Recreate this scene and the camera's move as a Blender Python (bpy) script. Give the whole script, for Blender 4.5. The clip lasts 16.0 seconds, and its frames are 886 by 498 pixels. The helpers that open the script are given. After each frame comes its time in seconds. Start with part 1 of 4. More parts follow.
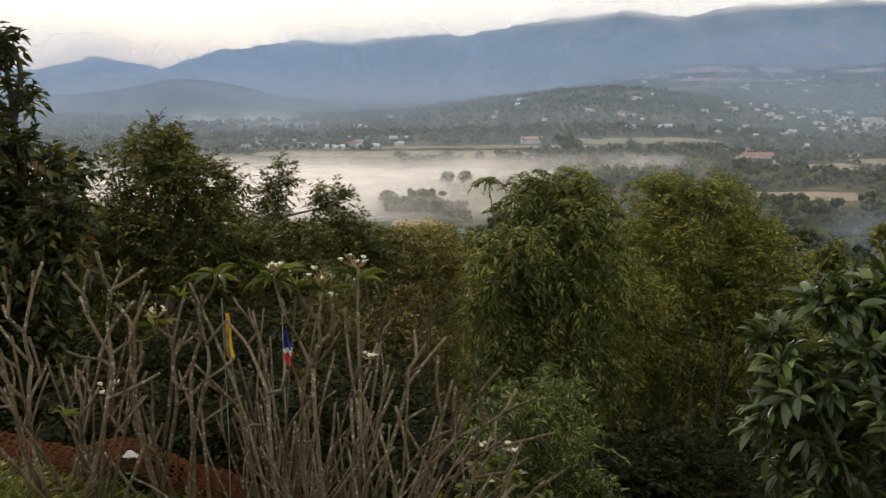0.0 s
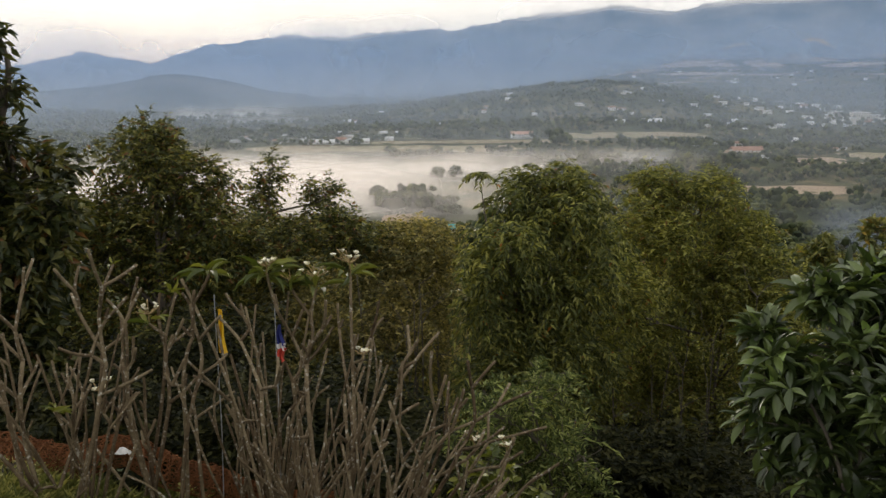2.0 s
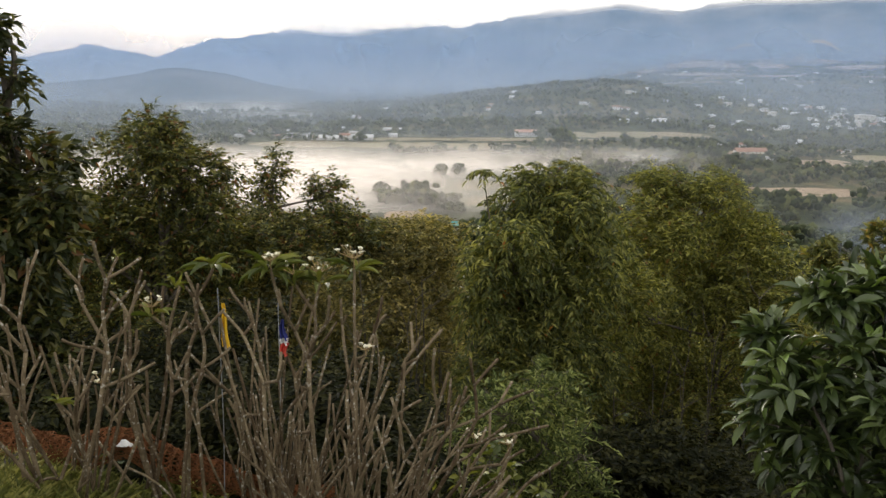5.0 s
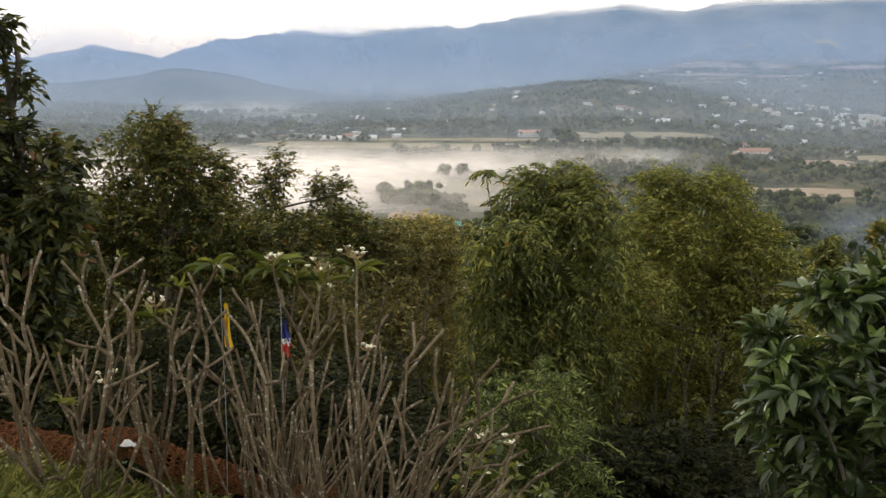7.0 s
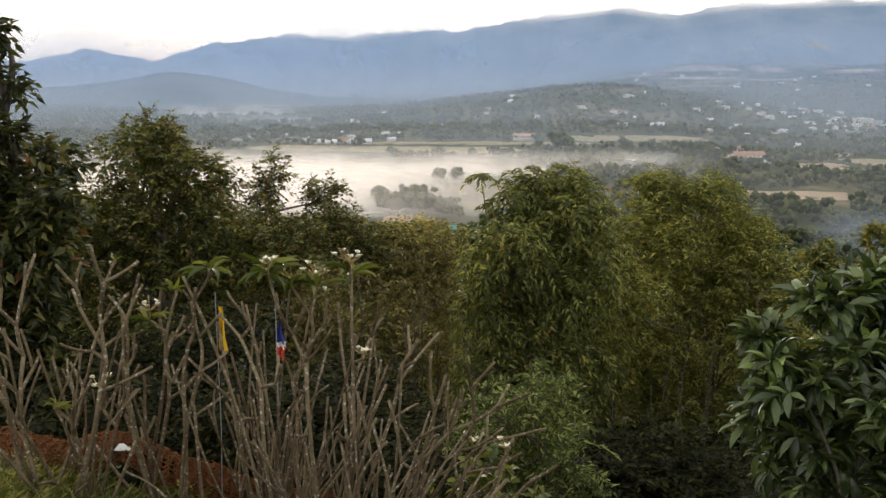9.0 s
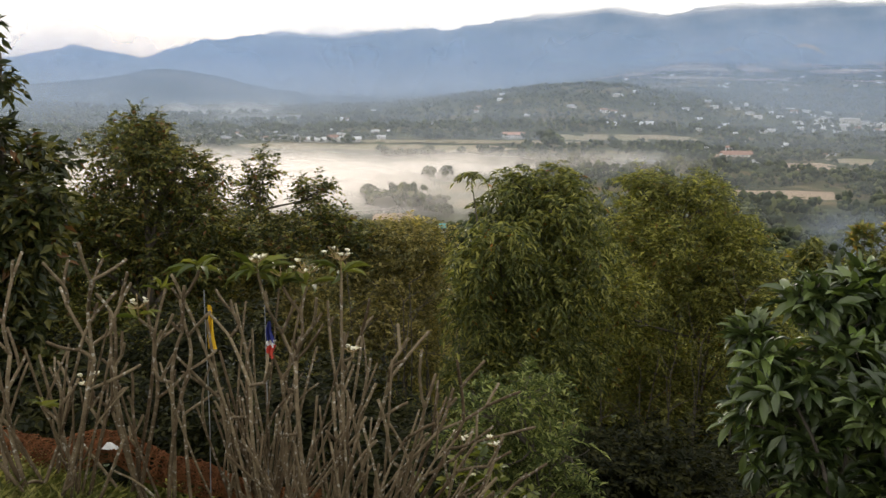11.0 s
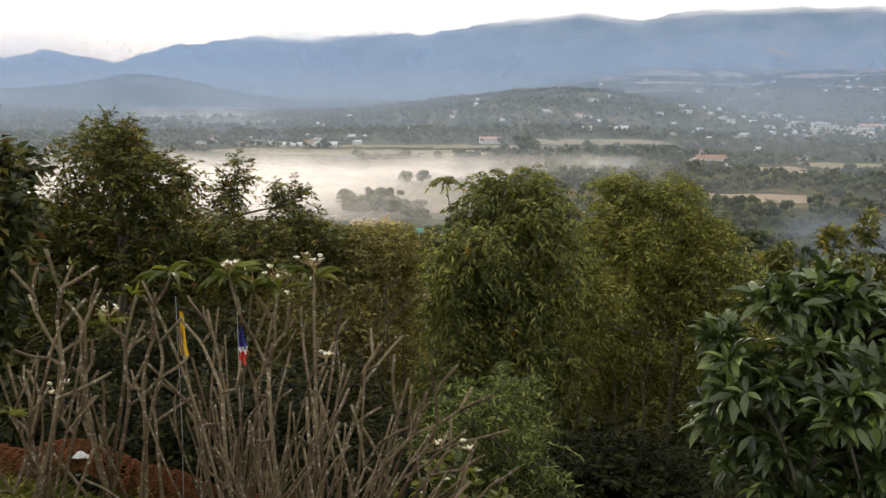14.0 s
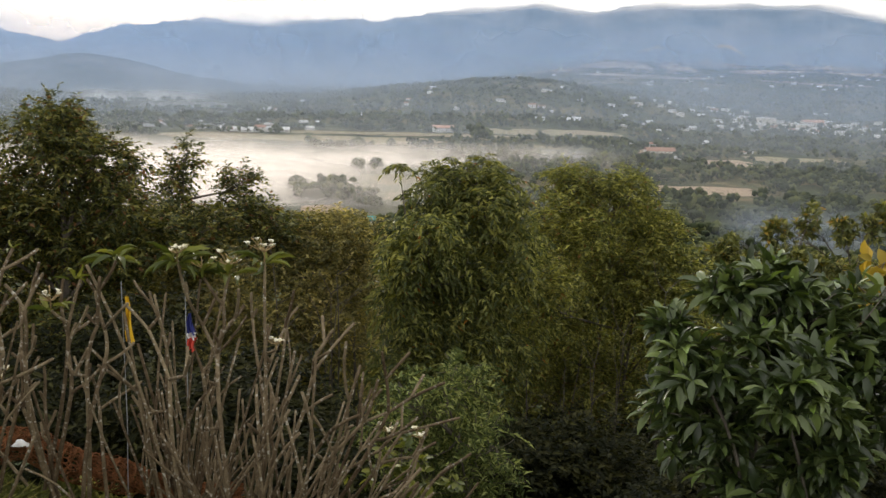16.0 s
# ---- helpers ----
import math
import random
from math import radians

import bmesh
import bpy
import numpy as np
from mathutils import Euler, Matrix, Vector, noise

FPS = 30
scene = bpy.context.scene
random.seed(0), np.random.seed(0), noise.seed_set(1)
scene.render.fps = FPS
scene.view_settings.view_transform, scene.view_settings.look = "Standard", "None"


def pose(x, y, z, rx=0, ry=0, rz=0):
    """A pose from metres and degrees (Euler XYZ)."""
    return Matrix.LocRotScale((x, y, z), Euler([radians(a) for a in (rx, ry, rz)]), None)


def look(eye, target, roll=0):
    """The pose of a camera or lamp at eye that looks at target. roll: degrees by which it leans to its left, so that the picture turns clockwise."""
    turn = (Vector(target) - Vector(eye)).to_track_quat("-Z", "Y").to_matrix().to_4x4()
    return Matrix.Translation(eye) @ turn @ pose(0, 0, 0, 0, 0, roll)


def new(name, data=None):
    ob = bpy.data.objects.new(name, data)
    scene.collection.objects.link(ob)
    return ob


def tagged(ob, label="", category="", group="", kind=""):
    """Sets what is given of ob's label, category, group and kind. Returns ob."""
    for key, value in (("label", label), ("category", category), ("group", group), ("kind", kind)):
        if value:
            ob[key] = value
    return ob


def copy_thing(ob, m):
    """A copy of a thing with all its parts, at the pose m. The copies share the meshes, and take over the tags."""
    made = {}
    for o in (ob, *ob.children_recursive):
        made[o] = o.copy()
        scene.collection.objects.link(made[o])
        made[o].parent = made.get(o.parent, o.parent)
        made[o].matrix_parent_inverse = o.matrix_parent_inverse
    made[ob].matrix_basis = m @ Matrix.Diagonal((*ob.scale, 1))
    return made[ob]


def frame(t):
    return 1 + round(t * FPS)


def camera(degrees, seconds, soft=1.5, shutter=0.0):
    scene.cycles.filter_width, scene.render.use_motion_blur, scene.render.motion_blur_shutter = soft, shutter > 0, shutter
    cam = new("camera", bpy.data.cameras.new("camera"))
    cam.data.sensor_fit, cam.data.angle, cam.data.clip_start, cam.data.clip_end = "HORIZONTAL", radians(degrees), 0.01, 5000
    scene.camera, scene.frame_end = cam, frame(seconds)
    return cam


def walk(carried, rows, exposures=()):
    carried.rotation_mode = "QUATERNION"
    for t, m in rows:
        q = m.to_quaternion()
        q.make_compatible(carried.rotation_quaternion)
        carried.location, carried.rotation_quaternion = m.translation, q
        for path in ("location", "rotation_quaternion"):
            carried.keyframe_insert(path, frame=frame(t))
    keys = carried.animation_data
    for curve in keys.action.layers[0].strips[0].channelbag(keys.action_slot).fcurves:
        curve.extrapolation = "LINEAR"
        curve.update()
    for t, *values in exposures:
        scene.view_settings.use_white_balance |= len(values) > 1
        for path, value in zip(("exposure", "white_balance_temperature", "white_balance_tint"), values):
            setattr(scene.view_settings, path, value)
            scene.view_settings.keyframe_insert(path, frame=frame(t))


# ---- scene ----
# ---------------------------------------------------------------- camera
PATH = [
    (0, (0.011, 0.016, 1.599), (0.008, 1.972, 1.183), -0.1),
    (0.5, (0.013, 0.007, 1.601), (0.01, 1.962, 1.18), -0.4),
    (1, (0.003, 0.008, 1.6), (0.012, 1.963, 1.177), -0.4),
    (1.5, (0.004, 0.012, 1.598), (0.015, 1.968, 1.18), -0.3),
    (2, (-0.001, 0.015, 1.598), (0.019, 1.969, 1.17), -0.2),
    (2.5, (-0.004, 0.016, 1.598), (0.018, 1.969, 1.166), 0.0),
    (3, (-0.007, 0.016, 1.596), (0.017, 1.969, 1.165), 0.3),
    (3.5, (-0.011, 0.019, 1.595), (0.007, 1.972, 1.162), 0.4),
    (4, (-0.013, 0.017, 1.598), (0.007, 1.969, 1.162), 0.5),
    (6.5, (-0.007, 0.018, 1.595), (-0.003, 1.97, 1.163), 0.6),
    (7, (-0.004, 0.01, 1.599), (0.002, 1.963, 1.165), 0.5),
    (7.5, (0.002, 0.013, 1.598), (0.011, 1.966, 1.169), 0.4),
    (8, (0.003, 0.007, 1.599), (0.014, 1.96, 1.172), 0.3),
    (8.5, (0.0, 0.007, 1.596), (0.014, 1.962, 1.171), 0.4),
    (11, (-0.007, 0.011, 1.597), (0.037, 1.964, 1.168), 0.8),
    (11.5, (-0.003, 0.012, 1.595), (0.053, 1.966, 1.168), 1.0),
    (12, (-0.003, 0.016, 1.594), (0.06, 1.967, 1.161), 1.1),
    (12.5, (0.0, 0.006, 1.599), (0.07, 1.956, 1.162), 1.1),
    (13, (0.003, 0.006, 1.599), (0.076, 1.957, 1.165), 1.0),
    (13.5, (0.01, -0.002, 1.605), (0.088, 1.95, 1.177), 0.9),
    (14, (0.018, -0.008, 1.602), (0.118, 1.946, 1.185), 0.8),
    (14.5, (0.011, -0.004, 1.6), (0.159, 1.948, 1.187), 1.1),
    (15, (0.012, 0.003, 1.599), (0.181, 1.951, 1.181), 1.2),
    (15.5, (0.01, 0.008, 1.596), (0.199, 1.953, 1.171), 1.5),
    (16, (0.013, 0.01, 1.591), (0.23, 1.948, 1.149), 2.2),
]
EXPOSURES = [(0.0, -0.07), (3.0, -0.02), (3.5, 0.14), (4.0, 0.26), (16.0, 0.28)]
cam = camera(57.0, 16.0)
walk(cam, [(t, look(eye, target, roll)) for t, eye, target, roll in PATH], EXPOSURES)

# ---------------------------------------------------------------- world and sun
SUN_AZ, SUN_EL = radians(-18), radians(14)


def build_world():
    w = bpy.data.worlds.new("morning_sky")
    scene.world = w
    w.use_nodes = True
    nt = w.node_tree
    nt.nodes.clear()
    out = nt.nodes.new("ShaderNodeOutputWorld")
    bg = nt.nodes.new("ShaderNodeBackground")
    sky = nt.nodes.new("ShaderNodeTexSky")
    sky.sky_type, sky.sun_disc = "NISHITA", False
    sky.sun_elevation, sky.sun_rotation = SUN_EL, SUN_AZ
    dim = nt.nodes.new("ShaderNodeVectorMath")
    dim.operation = "SCALE"
    dim.inputs["Scale"].default_value = 0.10
    nt.links.new(sky.outputs[0], dim.inputs[0])
    tc = nt.nodes.new("ShaderNodeTexCoord")
    mp = nt.nodes.new("ShaderNodeMapping")
    mp.inputs["Scale"].default_value = (1.5, 1.5, 6.0)
    ns = nt.nodes.new("ShaderNodeTexNoise")
    ns.inputs["Scale"].default_value = 2.2
    ns.inputs["Detail"].default_value = 6
    nt.links.new(tc.outputs["Generated"], mp.inputs[0])
    nt.links.new(mp.outputs[0], ns.inputs["Vector"])
    ramp = nt.nodes.new("ShaderNodeValToRGB")
    ramp.color_ramp.elements[0].position, ramp.color_ramp.elements[1].position = 0.30, 0.66
    ramp.color_ramp.elements[0].color = (1.0, 0.96, 0.91, 1)
    ramp.color_ramp.elements[1].color = (1.25, 1.22, 1.18, 1)
    nt.links.new(ns.outputs[0], ramp.inputs[0])
    mix = nt.nodes.new("ShaderNodeMix")
    mix.data_type = "RGBA"
    mix.inputs[0].default_value = 0.88
    nt.links.new(dim.outputs[0], mix.inputs[6])
    nt.links.new(ramp.outputs[0], mix.inputs[7])
    nt.links.new(mix.outputs[2], bg.inputs[0])
    bg.inputs[1].default_value = 1.0
    nt.links.new(bg.outputs[0], out.inputs[0])


build_world()
sun = new("sun", bpy.data.lights.new("sun", "SUN"))
sun.data.energy, sun.data.angle, sun.data.color = 0.8, radians(14), (1.0, 0.9, 0.76)
sun.matrix_world = look((0, 0, 0), (-math.sin(SUN_AZ), -math.cos(SUN_AZ), -math.tan(SUN_EL)))


# ---------------------------------------------------------------- materials
class Nodes:
    """A small helper to write node materials."""

    def __init__(self, name):
        self.m = bpy.data.materials.new(name)
        self.m.use_nodes = True
        self.t = self.m.node_tree
        self.t.nodes.clear()
        self.out = self.add("OutputMaterial")

    def add(self, kind, **values):
        n = self.t.nodes.new("ShaderNode" + kind)
        for key, v in values.items():
            n.inputs[key.replace("_", " ")].default_value = v
        return n

    def link(self, a, b):
        self.t.links.new(a, b)

    def noise(self, scale, detail=4, coords="Object"):
        tc = self.add("TexCoord")
        n = self.add("TexNoise", Scale=scale, Detail=detail)
        self.link(tc.outputs[coords], n.inputs["Vector"])
        return n.outputs[0]

    def ramp(self, fac, stops):
        r = self.add("ValToRGB")
        el = r.color_ramp.elements
        while len(el) < len(stops):
            el.new(0.5)
        for e, (p, c) in zip(el, stops):
            e.position, e.color = p, (*c, 1) if len(c) == 3 else c
        self.link(fac, r.inputs[0])
        return r.outputs[0]

    def mix(self, fac, a, b, blend="MIX"):
        m = self.t.nodes.new("ShaderNodeMix")
        m.data_type, m.blend_type = "RGBA", blend
        for sock, v in ((0, fac), (6, a), (7, b)):
            if isinstance(v, (int, float, tuple)):
                m.inputs[sock].default_value = v if sock == 0 else (*v, 1)
            else:
                self.link(v, m.inputs[sock])
        return m.outputs[2]

    def math(self, op, a, b=0.0):
        m = self.t.nodes.new("ShaderNodeMath")
        m.operation = op
        for i, v in enumerate((a, b)):
            if isinstance(v, (int, float)):
                m.inputs[i].default_value = v
            else:
                self.link(v, m.inputs[i])
        return m.outputs[0]

    def bump(self, height, strength, distance):
        b = self.add("Bump", Strength=strength, Distance=distance)
        self.link(height, b.inputs["Height"])
        return b.outputs[0]

    def principled(self, color, rough, normal=None, spec=0.4, metal=0.0):
        p = self.add("BsdfPrincipled")
        if isinstance(color, tuple):
            p.inputs["Base Color"].default_value = (*color, 1)
        else:
            self.link(color, p.inputs["Base Color"])
        p.inputs["Roughness"].default_value = rough
        p.inputs["Metallic"].default_value = metal
        p.inputs["Specular IOR Level"].default_value = spec
        if normal:
            self.link(normal, p.inputs["Normal"])
        return p.outputs[0]

    def done(self, shader):
        self.link(shader, self.out.inputs[0])
        return self.m


def mat_plain(name, c1, c2, rough, scale, fine, bump=0.2, dist=0.004, spec=0.4, metal=0.0):
    n = Nodes(name)
    a, b = n.noise(scale), n.noise(fine, 6)
    col = n.ramp(a, [(0.3, c1), (0.7, c2)])
    col = n.mix(0.35, col, n.ramp(b, [(0.3, (0.55, 0.55, 0.55)), (0.7, (1.0, 1.0, 1.0))]), "MULTIPLY")
    return n.done(n.principled(col, rough, n.bump(b, bump, dist), spec, metal))


def mat_leaf(name, dark, mid, light, gloss=0.45, through_light=0.25, old=None, old_share=0.04, patch=1.2, shine=0.3):
    """Leaf blades: each blade its own tone, slow drift of tone over the crown, some old blades, light passing through."""
    n = Nodes(name)
    geo = n.add("NewGeometry")
    col = n.ramp(geo.outputs["Random Per Island"], [(0.0, tuple(0.7 * c for c in dark)), (0.5, tuple(0.85 * c for c in mid)), (0.85, light), (1.0, tuple(1.35 * c for c in light))])
    drift = n.noise(patch, 3)
    col = n.mix(0.5, col, n.ramp(drift, [(0.3, (0.6, 0.66, 0.6)), (0.7, (1.15, 1.08, 0.9))]), "MULTIPLY")
    if old:
        pick = n.math("GREATER_THAN", n.math("FRACT", n.math("MULTIPLY", geo.outputs["Random Per Island"], 37.7)), 1 - old_share)
        col = n.mix(pick, col, old)
    p = n.principled(col, gloss, None, shine)
    tr = n.add("BsdfTranslucent")
    n.link(n.mix(1.0, col, (1.3, 1.25, 0.5), "MULTIPLY"), tr.inputs[0])
    ms = n.add("MixShader")
    ms.inputs[0].default_value = through_light
    n.link(p, ms.inputs[1])
    n.link(tr.outputs[0], ms.inputs[2])
    return n.done(ms.outputs[0])


def mat_ground():
    n = Nodes("hill_and_valley_ground")
    big, mid, fine = n.noise(0.011, 5), n.noise(0.05, 5), n.noise(3.0, 6)
    col = n.ramp(big, [(0.38, (0.045, 0.06, 0.028)), (0.52, (0.075, 0.085, 0.04)), (0.60, (0.17, 0.14, 0.075)), (0.66, (0.075, 0.085, 0.035))])
    col = n.mix(0.6, col, n.ramp(mid, [(0.35, (0.45, 0.5, 0.42)), (0.65, (1.2, 1.15, 1.0))]), "MULTIPLY")
    col = n.mix(0.5, col, n.ramp(fine, [(0.35, (0.5, 0.5, 0.45)), (0.65, (1.1, 1.1, 1.05))]), "MULTIPLY")
    return n.done(n.principled(col, 0.95, n.bump(fine, 0.5, 0.05), 0.1))


def mat_mountain(name, haze_glow):
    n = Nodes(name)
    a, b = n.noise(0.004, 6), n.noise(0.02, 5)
    # blue-grey base: part of the distance haze is put into the forest colour
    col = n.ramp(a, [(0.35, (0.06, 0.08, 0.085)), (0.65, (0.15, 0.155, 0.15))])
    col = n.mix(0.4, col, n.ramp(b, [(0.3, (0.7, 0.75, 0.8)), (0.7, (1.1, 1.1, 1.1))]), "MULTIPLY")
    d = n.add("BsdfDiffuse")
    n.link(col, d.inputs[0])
    # blue emission imitates haze in front of the slopes, which give off no light
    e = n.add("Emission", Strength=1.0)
    e.inputs[0].default_value = (*haze_glow, 1)
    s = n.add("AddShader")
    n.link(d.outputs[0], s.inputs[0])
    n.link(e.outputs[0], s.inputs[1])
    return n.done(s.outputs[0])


def mat_veil(name, color, alpha, z_full, z_none, noise_scale, low=0.35, high=0.65, floor=0.4, edge=False, back=0.5, up_light=False):
    """Thin mist: a sheet that lets most light pass; thins out with height and in wisps."""
    n = Nodes(name)
    tc = n.add("TexCoord")
    sep = n.add("SeparateXYZ")
    n.link(tc.outputs["Object"], sep.inputs[0])
    mr = n.add("MapRange")
    mr.interpolation_type = "SMOOTHSTEP"
    mr.inputs["From Min"].default_value, mr.inputs["From Max"].default_value = z_full, z_none
    mr.inputs["To Min"].default_value, mr.inputs["To Max"].default_value = 1.0, 0.0
    n.link(sep.outputs[2], mr.inputs[0])
    wisp = n.add("MapRange")
    wisp.interpolation_type = "SMOOTHSTEP"
    wisp.inputs["From Min"].default_value, wisp.inputs["From Max"].default_value = low, high
    wisp.inputs["To Min"].default_value, wisp.inputs["To Max"].default_value = floor, 1.0
    n.link(n.noise(noise_scale, 5), wisp.inputs[0])
    a = n.math("MULTIPLY", n.math("MULTIPLY", mr.outputs[0], wisp.outputs[0]), alpha)
    if edge:
        at = n.add("Attribute")
        at.attribute_name = "thick"
        a = n.math("MULTIPLY", a, at.outputs["Fac"])
    d, t, clear = n.add("BsdfDiffuse"), n.add("BsdfTranslucent"), n.add("BsdfTransparent")
    d.inputs[0].default_value = t.inputs[0].default_value = (*color, 1)
    ms = n.add("MixShader")
    if up_light:
        # droplets take the light of the whole sky, whichever way the layer stands
        half = n.add("AddShader")
        for node, z in ((d, 1.0), (t, -1.0)):
            up = n.add("CombineXYZ", Z=z)
            n.link(up.outputs[0], node.inputs["Normal"])
        n.link(d.outputs[0], half.inputs[0])
        n.link(t.outputs[0], half.inputs[1])
    else:
        half = n.add("MixShader")
        half.inputs[0].default_value = back
        n.link(d.outputs[0], half.inputs[1])
        n.link(t.outputs[0], half.inputs[2])
    n.link(a, ms.inputs[0])
    n.link(clear.outputs[0], ms.inputs[1])
    n.link(half.outputs[0], ms.inputs[2])
    return n.done(ms.outputs[0])


def mat_frangi():
    """Grey-brown bark with leaf scars and pale lichen spots."""
    n = Nodes("grey_frangipani_bark")
    a, b, c = n.noise(16, 5), n.noise(110, 5), n.noise(42, 3)
    col = n.ramp(a, [(0.3, (0.12, 0.092, 0.058)), (0.7, (0.24, 0.195, 0.13))])
    col = n.mix(0.5, col, n.ramp(b, [(0.35, (0.5, 0.48, 0.45)), (0.65, (1.1, 1.1, 1.05))]), "MULTIPLY")
    col = n.mix(n.ramp(c, [(0.60, (0, 0, 0)), (0.66, (0.85, 0.85, 0.85))]), col, (0.44, 0.43, 0.39))
    info = n.add("ObjectInfo")
    col = n.mix(1.0, col, n.ramp(info.outputs["Random"], [(0.0, (0.52, 0.46, 0.40)), (0.5, (0.84, 0.80, 0.74)), (1.0, (1.12, 1.1, 1.04))]), "MULTIPLY")
    return n.done(n.principled(col, 0.85, n.bump(b, 0.7, 0.004), 0.2))


M_GROUND = mat_ground()
# last value: emission that stands in for haze
M_MOUNTAIN = mat_mountain("forest_mountains_haze_glow", (0.10, 0.142, 0.215))
M_HILL = mat_mountain("forest_hill_haze_glow", (0.0, 0.018, 0.05))
M_BARK = mat_plain("grey_brown_bark", (0.09, 0.075, 0.06), (0.16, 0.14, 0.115), 0.9, 6, 60, 0.6, 0.006, 0.2)
M_FRANGI = mat_frangi()
M_RUST = mat_plain("rusty_wire", (0.12, 0.05, 0.022), (0.32, 0.14, 0.058), 0.9, 14, 90, 0.4, 0.001, 0.15)
M_SOIL = mat_plain("dry_field_soil", (0.34, 0.25, 0.17), (0.44, 0.34, 0.235), 0.95, 0.03, 0.4, 0.3, 0.1, 0.1)
M_STUBBLE = mat_plain("pale_stubble_field", (0.34, 0.275, 0.19), (0.27, 0.25, 0.145), 0.95, 0.02, 0.3, 0.3, 0.1, 0.1)
L_BROAD = mat_leaf("broad_leaves", (0.024, 0.036, 0.013), (0.055, 0.068, 0.022), (0.125, 0.12, 0.036), 0.4, 0.3, (0.16, 0.08, 0.03), 0.03)
L_YELLOW = mat_leaf("yellowing_leaves", (0.16, 0.17, 0.03), (0.36, 0.27, 0.04), (0.48, 0.33, 0.05), 0.5, 0.35)
L_SMALL = mat_leaf("small_leaves", (0.036, 0.052, 0.015), (0.092, 0.105, 0.029), (0.195, 0.185, 0.05), 0.5, 0.32, (0.15, 0.075, 0.024), 0.06)
L_BROWN = mat_leaf("brownish_leaves", (0.11, 0.115, 0.048), (0.24, 0.22, 0.09), (0.40, 0.34, 0.14), 0.55, 0.42)
L_DROOP = mat_leaf("drooping_leaflets", (0.056, 0.078, 0.022), (0.142, 0.162, 0.045), (0.27, 0.27, 0.075), 0.42, 0.32, (0.35, 0.14, 0.02), 0.006)
L_FINE = mat_leaf("olive_leaves", (0.075, 0.098, 0.024), (0.185, 0.195, 0.046), (0.32, 0.315, 0.085), 0.5, 0.36, (0.18, 0.10, 0.02), 0.02)
L_PALE = mat_leaf("pale_upright_leaves", (0.07, 0.095, 0.028), (0.15, 0.168, 0.055), (0.27, 0.265, 0.09), 0.45, 0.32, (0.40, 0.26, 0.04), 0.04)
# near-black leaf colour: the shade low on the slope is put into it
L_SCRUB = mat_leaf("shade_dark_scrub_leaves", (0.010, 0.013, 0.006), (0.021, 0.025, 0.009), (0.044, 0.044, 0.015), 0.6, 0.2, None, 0, 1.2, 0.1)
L_SHRUB = mat_leaf("glossy_shrub_leaves", (0.032, 0.054, 0.018), (0.062, 0.094, 0.031), (0.135, 0.18, 0.06), 0.36, 0.2, (0.17, 0.25, 0.05), 0.03, 1.2, 0.55)
L_FERN = mat_leaf("feathery_leaves", (0.055, 0.085, 0.028), (0.125, 0.16, 0.052), (0.27, 0.30, 0.115), 0.6, 0.3, None, 0, 1.2, 0.12)
L_FRANGI = mat_leaf("frangipani_leaves", (0.09, 0.12, 0.026), (0.145, 0.17, 0.04), (0.23, 0.24, 0.06), 0.4, 0.32)
L_FAR = mat_leaf("far_tree_crowns", (0.026, 0.04, 0.018), (0.045, 0.062, 0.026), (0.09, 0.1, 0.04), 0.9, 0.0, None, 0, 0.02)
L_GRASS = mat_leaf("rough_grass", (0.18, 0.22, 0.09), (0.31, 0.34, 0.15), (0.46, 0.45, 0.26), 0.6, 0.45)


# ---------------------------------------------------------------- mesh helpers
def mesh_arrays(name, verts, faces, material, smooth=False):
    """A mesh from arrays of vertices and of faces with one count of corners."""
    verts, faces = np.asarray(verts, np.float32), np.asarray(faces, np.int32)
    me = bpy.data.meshes.new(name)
    me.vertices.add(len(verts))
    me.vertices.foreach_set("co", verts.ravel())
    k = faces.shape[1]
    me.loops.add(faces.size)
    me.loops.foreach_set("vertex_index", faces.ravel())
    me.polygons.add(len(faces))
    me.polygons.foreach_set("loop_start", np.arange(0, faces.size, k, dtype=np.int32))
    me.polygons.foreach_set("loop_total", np.full(len(faces), k, np.int32))
    me.polygons.foreach_set("use_smooth", np.full(len(faces), smooth))
    me.update(calc_edges=True)
    me.materials.append(material)
    return me


def thing(name, label, category, at=(0, 0, 0), group="", kind=""):
    ob = new(name)
    ob.location = at
    ob.empty_display_size = 0.1
    return tagged(ob, label, category, group, kind)


def part_mesh(name, me, parent, label=""):
    ob = new(name, me)
    ob.parent = parent
    if parent is not None:
        ob.matrix_parent_inverse = Matrix.Translation(parent.location).inverted() if parent.parent is None else Matrix.Identity(4)
    return tagged(ob, label)


